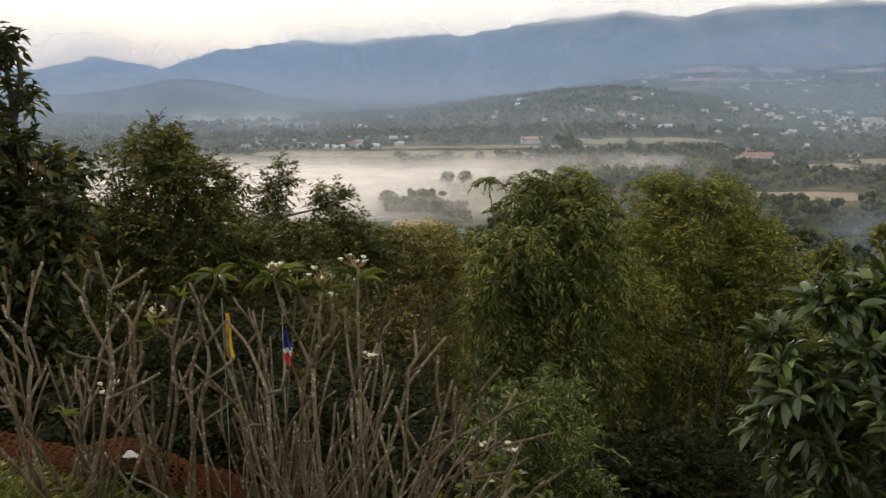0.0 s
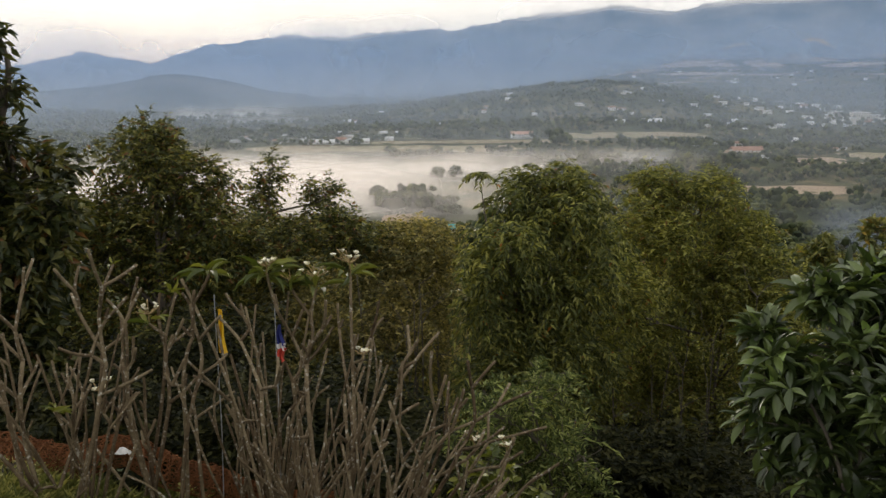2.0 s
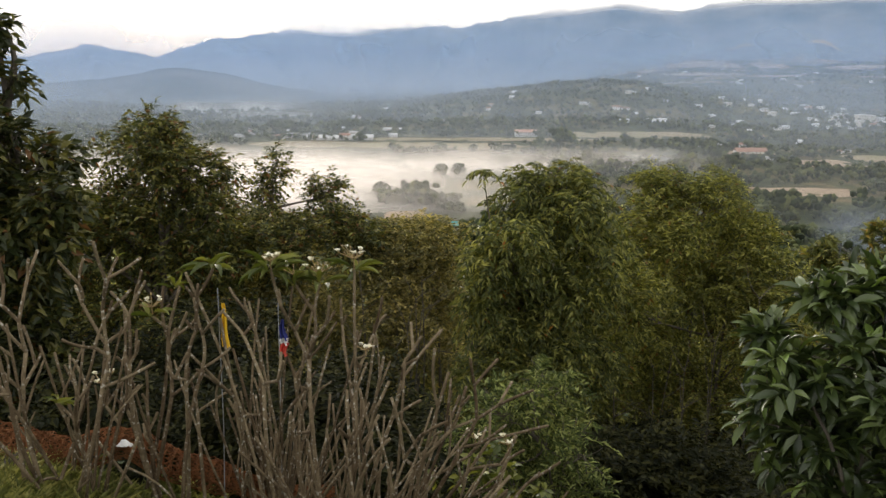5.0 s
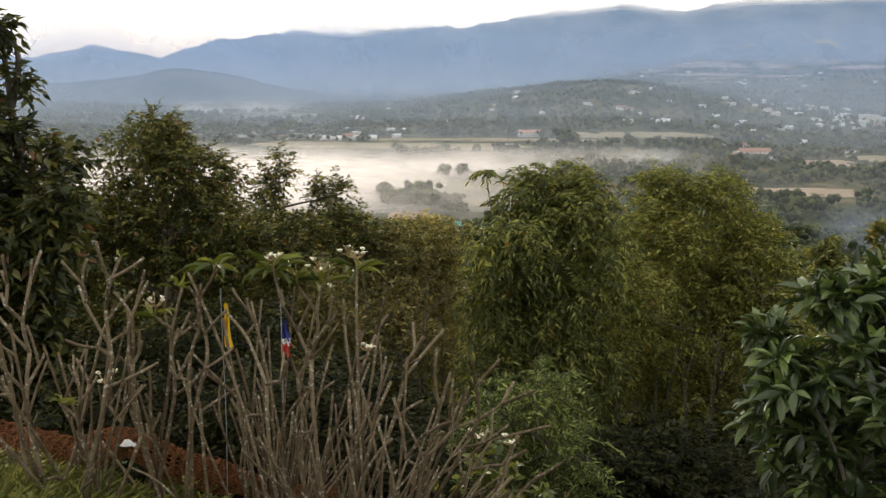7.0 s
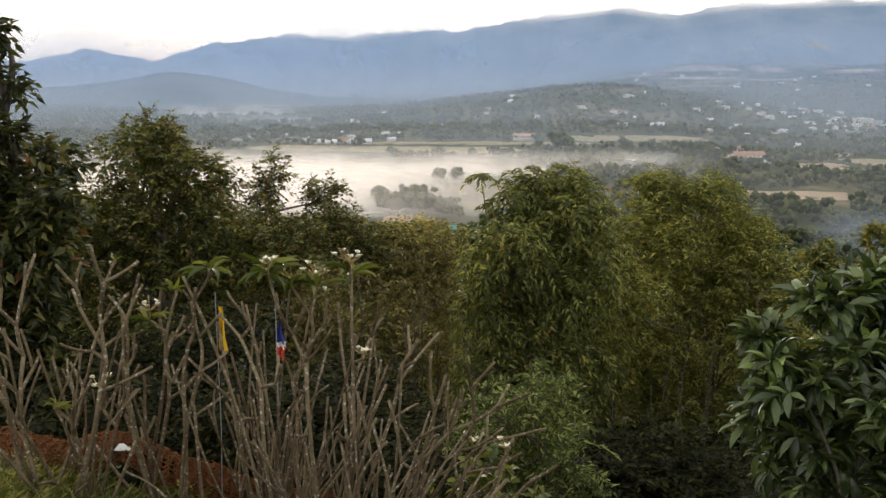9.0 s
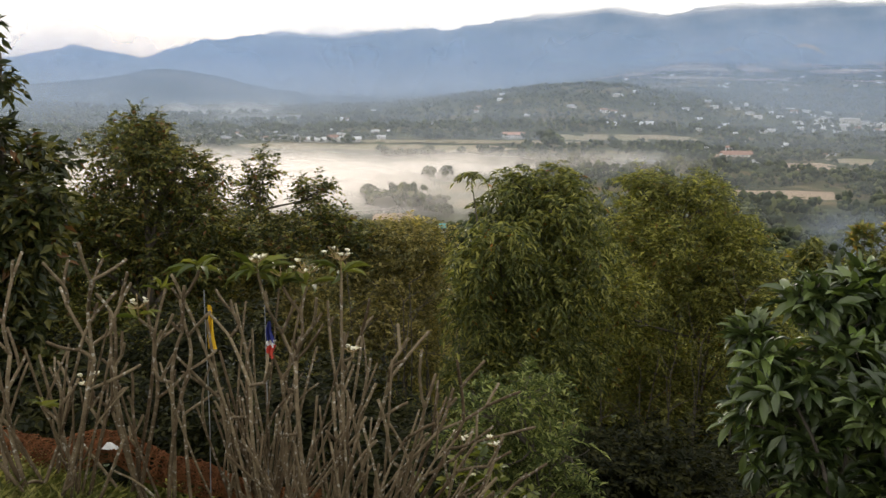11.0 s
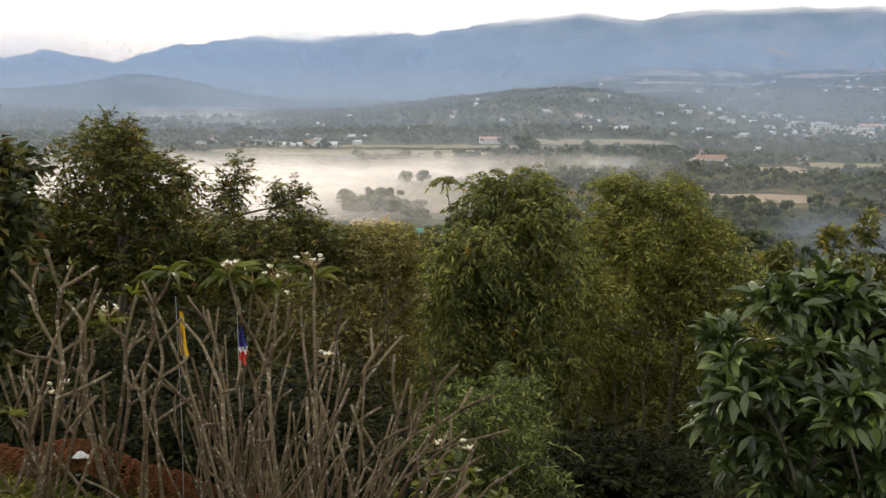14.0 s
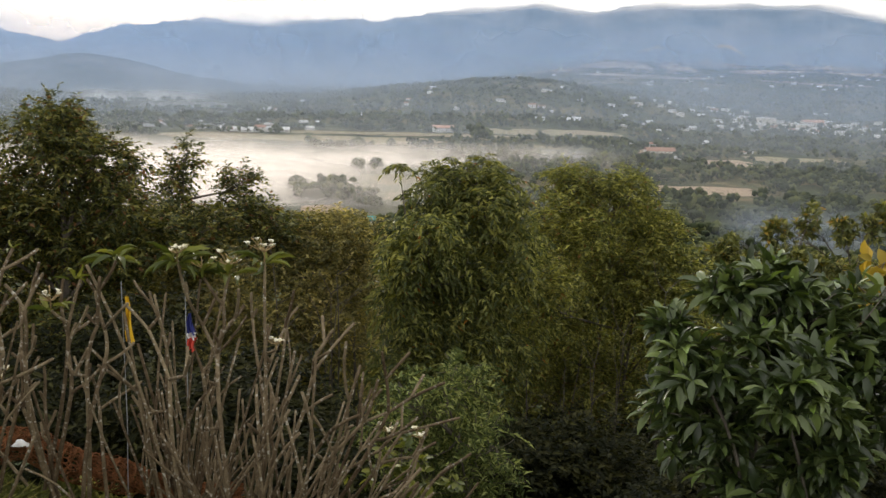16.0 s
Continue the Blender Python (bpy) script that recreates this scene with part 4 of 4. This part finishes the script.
flag("limp yellow cloth flag on a thin white pole", -1.245, 4.5, 0.36, [("cloth", 0.274, 0.023, 0.024, 0.042, 0.0, M_YELLOW)], 0.006, 1.0)
flag("limp striped red white and blue flag on a thin pole", -0.905, 4.5, 0.274,
     [("blue_band", 0.18, 0.069, 0.014, 0.046, 0.0, M_BLUE), ("white_band", 0.069, 0.039, 0.046, 0.048, 0.0, M_WHITE), ("red_band", 0.039, -0.029, 0.048, 0.03, 0.0, M_RED)], 0.0, 2.2)


def netting():
    """A rolled length of rusty wire netting lying along the terrace edge: woven wires round a wavy roll."""
    rng = np.random.default_rng(51)
    root = thing("wire_netting_roll", "rolled rusty wire netting lying along the terrace edge", "wire netting", (-2.0, 4.75, -0.8))
    xs = np.linspace(-3.3, -0.65, 104)
    for layer, (rad, ph, lift) in enumerate([(0.105, 0.0, 0.0), (0.085, 1.3, 0.03)]):
        zc = np.interp(xs, [-3.3, -2.74, -2.53, -2.26, -1.94, -1.74, -1.43, -1.18, -0.65], [-0.66, -0.69, -0.74, -0.77, -0.75, -0.84, -0.94, -1.02, -1.14]) + 0.02 * np.sin(xs * 9 + ph) + lift
        yc = 4.72 + 0.04 * np.sin(xs * 3.1 + ph) + 0.03 * layer
        rr = rad * (1 + 0.12 * np.sin(xs * 7 + ph) + 0.1 * np.sin(xs * 17))
        nang = 18
        ang = np.arange(nang) / nang * 2 * np.pi
        tb = Tubes()
        wob = rng.normal(0, 0.007, (len(xs), nang))
        ring = np.stack([np.repeat(xs[:, None], nang, 1) + wob, yc[:, None] + (rr[:, None] + wob) * np.cos(ang), zc[:, None] + (rr[:, None] + wob) * np.sin(ang) * 0.8], -1)
        for k in range(nang):
            idx = (np.arange(len(xs)) // 2 + k) % nang
            tb.add(ring[np.arange(len(xs)), idx], np.full(len(xs), 0.0032), 3, False)
            idx = (-(np.arange(len(xs)) // 2) + k) % nang
            tb.add(ring[np.arange(len(xs)), idx], np.full(len(xs), 0.0032), 3, False)
        for i in range(0, len(xs), 2):
            tb.add(np.concatenate([ring[i], ring[i][:1]]), np.full(nang + 1, 0.0022), 3, False)
        part_mesh("wire_mesh", tb.mesh("wire_mesh", M_RUST), root, "layer of rusty woven wire")


netting()


def grass(label, x0, x1, y0, y1, n, length, seed):
    rng = np.random.default_rng(seed)
    x, y = rng.uniform(x0, x1, n), rng.uniform(y0, y1, n)
    keep = wave(x, y, 3.0, seed) > -0.5
    x, y = x[keep], y[keep]
    pos = np.stack([x, y, ground_z(x, y)], -1)
    way = np.array((0, 0, 1.0)) + rng.normal(0, 0.4, pos.shape)
    v, f = blades(pos, way, length, 0.04, rng, True, 0.8, 2.0)
    tagged(new("grass", mesh_arrays("grass", v, f, L_GRASS, True)), label, "grass", kind="stuff")


grass("rough green grass and weeds on the terrace edge", -3.6, 1.5, 3.2, 4.9, 7000, 0.17, 61)
grass("tall pale grass by the wire netting", -3.3, -1.3, 3.5, 4.5, 13000, 0.2, 65)
plant("weed", "low bright green broad-leaved weed among the stems", "weed", (0.35, 4.75), [(0.33, 4.7, -0.8, 0.16, 0.10), (0.15, 4.7, -0.92, 0.16, 0.1), (0.55, 4.7, -1.0, 0.16, 0.1)], L_FRANGI, "whorl", 26, 7, 0.085, 0.5, 0.1, 0.08, 0.01, 62, fine=True, deep=0.1, clump=0)
plant("weed", "fine-leaved green weed by the wire netting", "weed", (-2.7, 4.35), [(-2.68, 4.35, -0.72, 0.16, 0.12), (-2.5, 4.35, -0.76, 0.14, 0.09), (-2.95, 4.35, -0.7, 0.18, 0.13)], L_GRASS, "pinnate", 150, 14, 0.035, 0.3, 0.1, 0.12, 0.008, 63, deep=0.1, clump=0)


def scrap(x, y, z):
    """A crumpled bit of white plastic."""
    rng = np.random.default_rng(64)
    u, v = np.meshgrid(np.linspace(-1, 1, 12), np.linspace(-1, 1, 9), indexing="ij")
    zz = z + 0.010 * np.sin(u * 3 + v * 2) + rng.normal(0, 0.004, u.shape) - 0.02 * u * u
    a = np.stack([x + 0.05 * u + 0.01 * v, y + 0.03 * v, zz], -1).reshape(-1, 3)
    f = grid_faces(12, 9, False)
    me = mesh_arrays("plastic_scrap", np.concatenate([a, a - np.array((0, 0, 0.002))]), np.concatenate([f, f[:, ::-1] + len(a)]), M_WHITE, True)
    tagged(new("plastic_scrap", me), "crumpled white plastic scrap lying on the netting", "scrap")


scrap(-1.93, 4.64, -0.665)


# ---------------------------------------------------------------- the valley: fields, woods, houses
def field(label, cx, cy, w, d, material, seed, turn=0.0):
    """A field with an uneven rim, laid over the valley floor."""
    rng = np.random.default_rng(seed)
    na, nr = 44, 8
    t = np.arange(na) / na * 2 * np.pi
    rim = 1 / np.maximum(np.abs(np.cos(t)), np.abs(np.sin(t))) ** 0.75 * (1 + rng.normal(0, 0.03, na))
    rr, tt = np.meshgrid(np.linspace(0.02, 1, nr), t, indexing="ij")
    lx, ly = rr * rim * np.cos(tt) * w / 2, rr * rim * np.sin(tt) * d / 2
    x, y = cx + lx * math.cos(turn) - ly * math.sin(turn), cy + lx * math.sin(turn) + ly * math.cos(turn)
    me = mesh_arrays("field", np.stack([x, y, ground_z(x, y) + 0.5], -1).reshape(-1, 3), grid_faces(nr, na, True), material, True)
    tagged(new("field", me), label, "field", kind="structure")
    return (cx, cy, w / 2 + 3, d / 2 + 4, turn)


FIELDS = [
    field("pale dry stubble field", 275, 1130, 200, 75, M_STUBBLE, 1, -0.1),
    field("brown ploughed field between trees", 285, 638, 96, 42, M_SOIL, 2),
    field("small brown bare field in mist", -20, 505, 26, 30, M_SOIL, 3),
    field("bare brown soil and building ground", 392, 825, 70, 60, M_SOIL, 4, 0.2),
    field("pale stubble field beyond the mist", -60, 985, 330, 70, M_STUBBLE, 5, 0.05),
    field("pale green field beside the town", 500, 875, 120, 55, M_STUBBLE, 6),
    field("reddish bare ground", 350, 925, 60, 40, M_SOIL, 7),
    field("pale field on the far slope", 900, 2450, 300, 70, M_STUBBLE, 8),
    field("tan clearing on the foothills", 1050, 2750, 200, 110, M_SOIL, 9),
    field("tan clearing on the foothills", 700, 2300, 160, 60, M_SOIL, 10),
    field("grassy strip at the foot of the low hill", 60, 1065, 300, 40, M_STUBBLE, 11),
    field("brown field near the town", 560, 640, 90, 50, M_SOIL, 12)]


def clearing(az, r, w, d, seed):
    """A bare tan clearing on the lower slope of the range."""
    rng = np.random.default_rng(seed)
    na, nr = 30, 6
    t = np.arange(na) / na * 2 * np.pi
    rim = 1 + 0.25 * np.sin(t * 2 + seed) + 0.15 * np.sin(t * 5 + seed * 2) + rng.normal(0, 0.05, na)
    rr, tt = np.meshgrid(np.linspace(0.02, 1, nr), t, indexing="ij")
    lx, ly = rr * rim * np.cos(tt) * w / 2, rr * rim * np.sin(tt) * d / 2
    cx, cy = r * math.sin(az), r * math.cos(az)
    x, y = cx + lx * math.cos(az) + ly * math.sin(az), cy - lx * math.sin(az) + ly * math.cos(az)
    z = np.maximum(mountain_z(x, y), ground_z(x, y)) + 4
    me = mesh_arrays("field", np.stack([x, y, z], -1).reshape(-1, 3), grid_faces(nr, na, True), M_CLEARING, True)
    tagged(new("field", me), "pale tan clearing on the wooded foothills", "field", kind="structure")


M_CLEARING = mat_plain("hazy_clearing_soil", (0.40, 0.32, 0.26), (0.54, 0.43, 0.35), 0.95, 0.01, 0.1, 0.1, 0.1, 0.1)
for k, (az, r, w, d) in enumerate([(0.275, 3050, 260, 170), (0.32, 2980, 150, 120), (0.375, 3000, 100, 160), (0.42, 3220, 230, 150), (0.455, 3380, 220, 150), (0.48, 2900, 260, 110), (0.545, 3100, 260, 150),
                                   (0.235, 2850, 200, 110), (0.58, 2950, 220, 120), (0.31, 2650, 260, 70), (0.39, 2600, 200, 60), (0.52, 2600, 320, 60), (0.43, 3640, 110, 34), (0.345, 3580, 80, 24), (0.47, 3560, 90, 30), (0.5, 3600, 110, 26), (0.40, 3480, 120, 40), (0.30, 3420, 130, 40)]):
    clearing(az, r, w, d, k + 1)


def in_field(x, y):
    hit = np.zeros(x.shape, bool)
    for cx, cy, w, d, turn in FIELDS:
        c, s = math.cos(turn), math.sin(turn)
        u, v = (x - cx) * c + (y - cy) * s, -(x - cx) * s + (y - cy) * c
        hit |= (np.abs(u) < w) & (v < d) & (v > -d - 24)
    return hit


def lump(sub):
    bm = bmesh.new()
    bmesh.ops.create_icosphere(bm, subdivisions=sub, radius=1)
    v = np.array([p.co[:] for p in bm.verts])
    f = np.array([[p.index for p in q.verts] for q in bm.faces])
    bm.free()
    return v, f


def woods(label, n, y0, y1, seed, sub, per, h0, h1, gate, spread=0.82, grove=None):
    """Far trees: each a few rough leafy clumps on a short trunk, all in one sheet of woodland."""
    rng = np.random.default_rng(seed)
    y = np.sqrt(rng.uniform(y0 ** 2, y1 ** 2, n * 4))
    x = y * rng.uniform(-0.62, spread, n * 4)
    thin = (x > 0.36 * y) & (x < 0.8 * y) & (np.hypot(x, y) > 1330) & (np.hypot(x, y) < 1760) & (rng.random(len(x)) < 0.6)
    keep = ~thin & ~in_field(x, y) & (wave(x, y, 0.021, seed) + 0.6 * wave(x, y, 0.06, seed + 3) > gate) & ~((x > -300) & (x < 95) & (y > 640) & (y < 940)) & ~((x > -300) & (x < 60) & (y > 470) & (y < 940))
    if grove:
        gx, gy, gr = grove
        keep, x, y = np.ones(n, bool), gx + gr * rng.normal(0, 0.5, n), gy + gr * rng.normal(0, 0.4, n)
    x, y = x[keep][:n], y[keep][:n]
    h = rng.uniform(h0, h1, len(x)) * rng.uniform(0.7, 1.15, len(x))
    base = np.stack([x, y, ground_z(x, y)], -1)
    tv, tf = lump(sub)
    vs, fs, k = [], [], 0
    for b, hh in zip(base, h):
        for q in range(per):
            o = b + np.array((rng.normal(0, 0.22) * hh, rng.normal(0, 0.22) * hh, hh * (0.45 + 0.4 * q / per)))
            s = hh * rng.uniform(0.2, 0.36) * (6 / max(per, 6)) ** 0.4 * np.array((1, 1, rng.uniform(0.75, 1.2)))
            vs.append(o + tv * s * (1 + rng.normal(0, 0.17, (len(tv), 1))))
            fs.append(tf + k)
            k += len(tv)
        post = b + np.array([(-0.2, 0, -1), (0.2, 0, -1), (0, 0.3, -1), (0, 0, hh * 0.6)])
        vs.append(post)
        fs.append(np.array([(0, 1, 3), (1, 2, 3), (2, 0, 3)]) + k)
        k += 4
    tagged(new("woodland", mesh_arrays("woodland", np.concatenate(vs), np.concatenate(fs), L_FAR)), label, "woodland", kind="stuff")


woods("dark green trees between the near fields", 1500, 400, 800, 71, 1, 10, 5, 12, -0.55)
woods("trees and hedgerows on the valley floor", 3000, 780, 1300, 72, 1, 7, 4, 10, -0.4)
woods("trees scattered over town and low hill", 7600, 1230, 2000, 73, 1, 3, 5, 10, -1.2)
woods("dense trees down the lower hillside", 520, 50, 400, 88, 1, 11, 5, 9, -3.0)
for n, hi, lo, gx, gy, gr, sd in [(24, 15, 10, -16, 548, 25, 75), (5, 12, 8, 10, 520, 9, 76), (2, 9, 6, -60, 520, 16, 86), (8, 13, 8, 40, 508, 18, 87)]:
    woods("misty grove of round trees", n, 0, 1, sd, 1, 22, lo, hi, 0, grove=(gx, gy, gr))
woods("small clump of trees rising from the mist", 5, 0, 1, 77, 1, 22, 10, 14, 0, grove=(4, 685, 7))
woods("small clump of trees rising from the mist", 5, 0, 1, 89, 1, 18, 9, 13, 0, grove=(66, 800, 16))
woods("small clump of trees rising from the mist", 4, 0, 1, 90, 1, 18, 7, 10, 0, grove=(95, 805, 10))
woods("small clump of trees rising from the mist", 6, 0, 1, 92, 1, 18, 9, 13, 0, grove=(150, 800, 26))
woods("tall dark trees beside the dry field", 6, 0, 1, 93, 1, 18, 15, 22, 0, grove=(150, 990, 14))
woods("hedge of trees at the rim of the mist", 14, 0, 1, 78, 1, 18, 7, 11, 0, grove=(-30, 890, 34))
woods("hedge of trees at the rim of the mist", 7, 0, 1, 91, 1, 18, 9, 13, 0, grove=(4, 888, 14))
woods("hedge of trees at the rim of the mist", 18, 0, 1, 79, 1, 18, 7, 12, 0, grove=(70, 925, 40))
woods("far trees on the foothills", 4600, 1950, 2850, 74, 1, 2, 5, 10, -0.6)


def box_mesh(name, x0, x1, y0, y1, z0, z1, material):
    v = [(x, y, z) for x in (x0, x1) for y in (y0, y1) for z in (z0, z1)]
    return mesh_arrays(name, v, [(0, 1, 3, 2), (4, 6, 7, 5), (0, 4, 5, 1), (2, 3, 7, 6), (0, 2, 6, 4), (1, 5, 7, 3)], material)


def roof_mesh(w, d, z, rise, over, material):
    """A gabled roof slab with eaves, ridge along x."""
    a, b, t = w / 2 + over, d / 2 + over, 0.25
    v = [(sx * a, y, zz + k) for k in (0, t) for sx in (-1, 1) for y, zz in ((-b, z - over * rise / b), (0, z + rise), (b, z - over * rise / b))]
    f = [(6, 9, 10, 7), (7, 10, 11, 8), (0, 1, 4, 3), (1, 2, 5, 4), (0, 3, 9, 6), (2, 8, 11, 5), (0, 6, 7, 1), (1, 7, 8, 2), (3, 4, 10, 9), (4, 5, 11, 10)]
    return mesh_arrays("roof", v, f, material)


def mat_wall(name, c1, c2):
    n = Nodes(name)
    info = n.add("ObjectInfo")
    col = n.ramp(info.outputs["Random"], [(0.0, c1), (1.0, c2)])
    st = n.noise(0.6, 5)
    col = n.mix(0.3, col, n.ramp(st, [(0.3, (0.6, 0.58, 0.55)), (0.7, (1, 1, 1))]), "MULTIPLY")
    return n.done(n.principled(col, 0.8))


M_WALL = mat_wall("painted_house_walls", (0.66, 0.63, 0.58), (0.88, 0.87, 0.85))
M_ROOFS = [mat_wall("white_metal_roof", (0.62, 0.64, 0.66), (0.82, 0.82, 0.82)), mat_wall("red_tile_roof", (0.34, 0.19, 0.14), (0.44, 0.27, 0.20)),
           mat_wall("grey_sheet_roof", (0.28, 0.29, 0.30), (0.50, 0.50, 0.50)), mat_wall("brown_roof", (0.24, 0.15, 0.11), (0.34, 0.22, 0.16)),
           mat_wall("turquoise_sheet_roof", (0.10, 0.34, 0.33), (0.14, 0.42, 0.40)), mat_wall("orange_tile_roof", (0.56, 0.31, 0.22), (0.62, 0.38, 0.28))]
M_PANE = mat_plain("dark_window_glass", (0.03, 0.035, 0.04), (0.05, 0.055, 0.06), 0.15, 1, 5, 0.0, 0.001, 0.6)


def house(label, w, d, storeys, roof, at, turn, flat=False, category="house", windows=3):
    h = 3.0 * storeys
    x, y = at
    root = thing("house", label, category, (0, 0, 0), "valley houses")
    part_mesh("wall", box_mesh("wall", -w / 2, w / 2, -d / 2, d / 2, -1.5, h, M_WALL), root)
    if flat:
        part_mesh("roof", box_mesh("roof", -w / 2 - 0.4, w / 2 + 0.4, -d / 2 - 0.4, d / 2 + 0.4, h, h + 0.5, M_ROOFS[roof]), root)
    else:
        part_mesh("roof", roof_mesh(w, d, h, d * 0.27, 0.8, M_ROOFS[roof]), root)
    for s in range(storeys):
        for k in range(windows):
            cx = -w / 2 + w * (k + 0.5) / windows
            if s == 0 and k == windows // 2:
                part_mesh("door", box_mesh("door", cx - 0.5, cx + 0.5, -d / 2 - 0.06, -d / 2 + 0.05, 0, 2.1, M_ROOFS[3]), root)
            else:
                part_mesh("window", box_mesh("window", cx - 0.6, cx + 0.6, -d / 2 - 0.06, -d / 2 + 0.05, s * 3 + 0.9, s * 3 + 2.2, M_PANE), root)
    root.matrix_basis = pose(x, y, float(ground_z(x, y)), 0, 0, turn)
    return root


KINDS = [house("small white house with a pale metal roof", 11, 8, 1, 0, (620, 1480), 8), house("white house with a red tile roof", 12, 9, 2, 1, (700, 1560), -12),
         house("low house with a grey sheet roof", 13, 8, 1, 2, (560, 1420), 20), house("white flat-roofed town building", 14, 10, 3, 0, (760, 1640), 5, True),
         house("low house with a brown roof", 12, 8, 1, 3, (430, 1100), -20)]


def settle(n, y0, y1, a0, a1, seed, weights):
    rng = np.random.default_rng(seed)
    for _ in range(n):
        y = rng.uniform(y0, y1)
        x = y * rng.uniform(a0, a1)
        if in_field(np.array(x), np.array(y)):
            continue
        k = KINDS[rng.choice(len(KINDS), p=weights)]
        m = pose(x, y, float(ground_z(x, y)) + 0.3, 0, 0, rng.uniform(-40, 40))
        s = rng.uniform(0.55, 1.0)
        copy_thing(k, m).scale = (s * rng.uniform(0.9, 1.4), s, s)


settle(95, 1240, 1480, 0.48, 0.78, 81, (0.45, 0.17, 0.1, 0.25, 0.03))
settle(18, 1180, 1480, 0.30, 0.50, 89, (0.5, 0.15, 0.2, 0.1, 0.05))
settle(30, 1500, 1800, 0.36, 0.76, 88, (0.45, 0.15, 0.1, 0.25, 0.05))
settle(22, 1040, 1180, -0.25, -0.03, 82, (0.5, 0.1, 0.25, 0.05, 0.1))
settle(24, 1250, 1680, -0.12, 0.40, 83, (0.6, 0.15, 0.15, 0.0, 0.1))
settle(70, 2080, 2900, 0.22, 0.75, 84, (0.6, 0.1, 0.1, 0.2, 0.0))
settle(14, 780, 1100, 0.28, 0.72, 85, (0.4, 0.2, 0.2, 0.0, 0.2))
house("long white school building with an orange tile roof", 28, 11, 2, 5, (118, 1108), 6, windows=9)
house("long white shed with a pale roof", 30, 11, 1, 0, (-142, 1048), -3, windows=5)
house("long white shed with a pale roof", 40, 11, 1, 0, (-104, 1060), 3, windows=6)
house("long low building with a brown roof", 34, 13, 1, 1, (352, 920), 0, windows=7)
house("white four-storey town block", 30, 14, 4, 0, (726, 1400), 4, True, windows=7)
house("white three-storey town block", 24, 14, 3, 0, (768, 1345), 0, True, windows=6)
house("long town hall with an orange roof", 40, 14, 2, 5, (860, 1480), -4, windows=8)
house("small shed with a turquoise sheet roof", 7, 6, 1, 4, (12, 470), 10, windows=2)


def greenhouse(x, y, turn):
    """A pale tunnel greenhouse: arched skin, two end walls."""
    root = thing("greenhouse", "pale plastic tunnel greenhouse in a field", "greenhouse", (0, 0, 0), "tunnel greenhouses")
    t = np.linspace(0, np.pi, 13)
    v = np.array([(sx, -7 * np.cos(q), 5.5 * np.sin(q)) for sx in (-8, 8) for q in t])
    f = [(i, i + 1, i + 14, i + 13) for i in range(12)]
    part_mesh("skin", mesh_arrays("skin", v, f, M_ROOFS[0], True), root)
    for sx in (-7.9, 7.9):
        part_mesh("end_wall", box_mesh("end_wall", sx - 0.05, sx + 0.05, -5, 5, 0, 3.6, M_WALL), root)
    root.matrix_basis = pose(x, y, float(ground_z(x, y)), 0, 0, turn)


greenhouse(330, 1280, 10)
greenhouse(348, 1284, 10)


def mast(x, y):
    root = thing("mast", "slim pale communication mast in the town", "mast", (x, y, float(ground_z(x, y)) - 0.5))
    z = root.location[2]
    tb = Tubes()
    for a in range(3):
        dx, dy = math.cos(a * 2.09), math.sin(a * 2.09)
        tb.add([(x + 1.6 * dx, y + 1.6 * dy, z), (x + 0.4 * dx, y + 0.4 * dy, z + 26)], [0.12, 0.08], 5)
    part_mesh("lattice", tb.mesh("lattice", M_WHITE), root)


mast(650, 1500)


def car_row():
    """Parked cars at the edge of the valley road."""
    root = thing("car", "small pale parked car", "car", (0, 0, 0), "parked cars")
    part_mesh("body", box_mesh("body", -2.1, 2.1, -0.85, 0.85, 0.35, 0.95, M_WALL), root)
    part_mesh("cabin", box_mesh("cabin", -1.2, 1.0, -0.75, 0.75, 0.95, 1.5, M_PANE), root)
    part_mesh("roof_panel", box_mesh("roof_panel", -1.1, 0.9, -0.74, 0.74, 1.5, 1.56, M_WALL), root)
    tb = Tubes()
    tb.add([(0, -0.1, 0), (0, 0.1, 0)], [0.33, 0.33], 10)
    me = tb.mesh("wheel", M_PANE)
    for sx in (-1.3, 1.3):
        for sy in (-0.75, 0.75):
            part_mesh("wheel", me, root).location = (sx, sy, 0.33)
    rng = np.random.default_rng(91)
    first = True
    for k in range(24):
        x, y = 318 + 3.2 * (k % 12) + rng.uniform(-0.5, 0.5), 985 + 14 * (k // 12) + 2.5 * (k % 12)
        m = pose(x, y, float(ground_z(x, y)) + 0.05, 0, 0, 70 + rng.uniform(-6, 6))
        if first:
            root.matrix_basis, first = m, False
        else:
            copy_thing(root, m)


car_row()
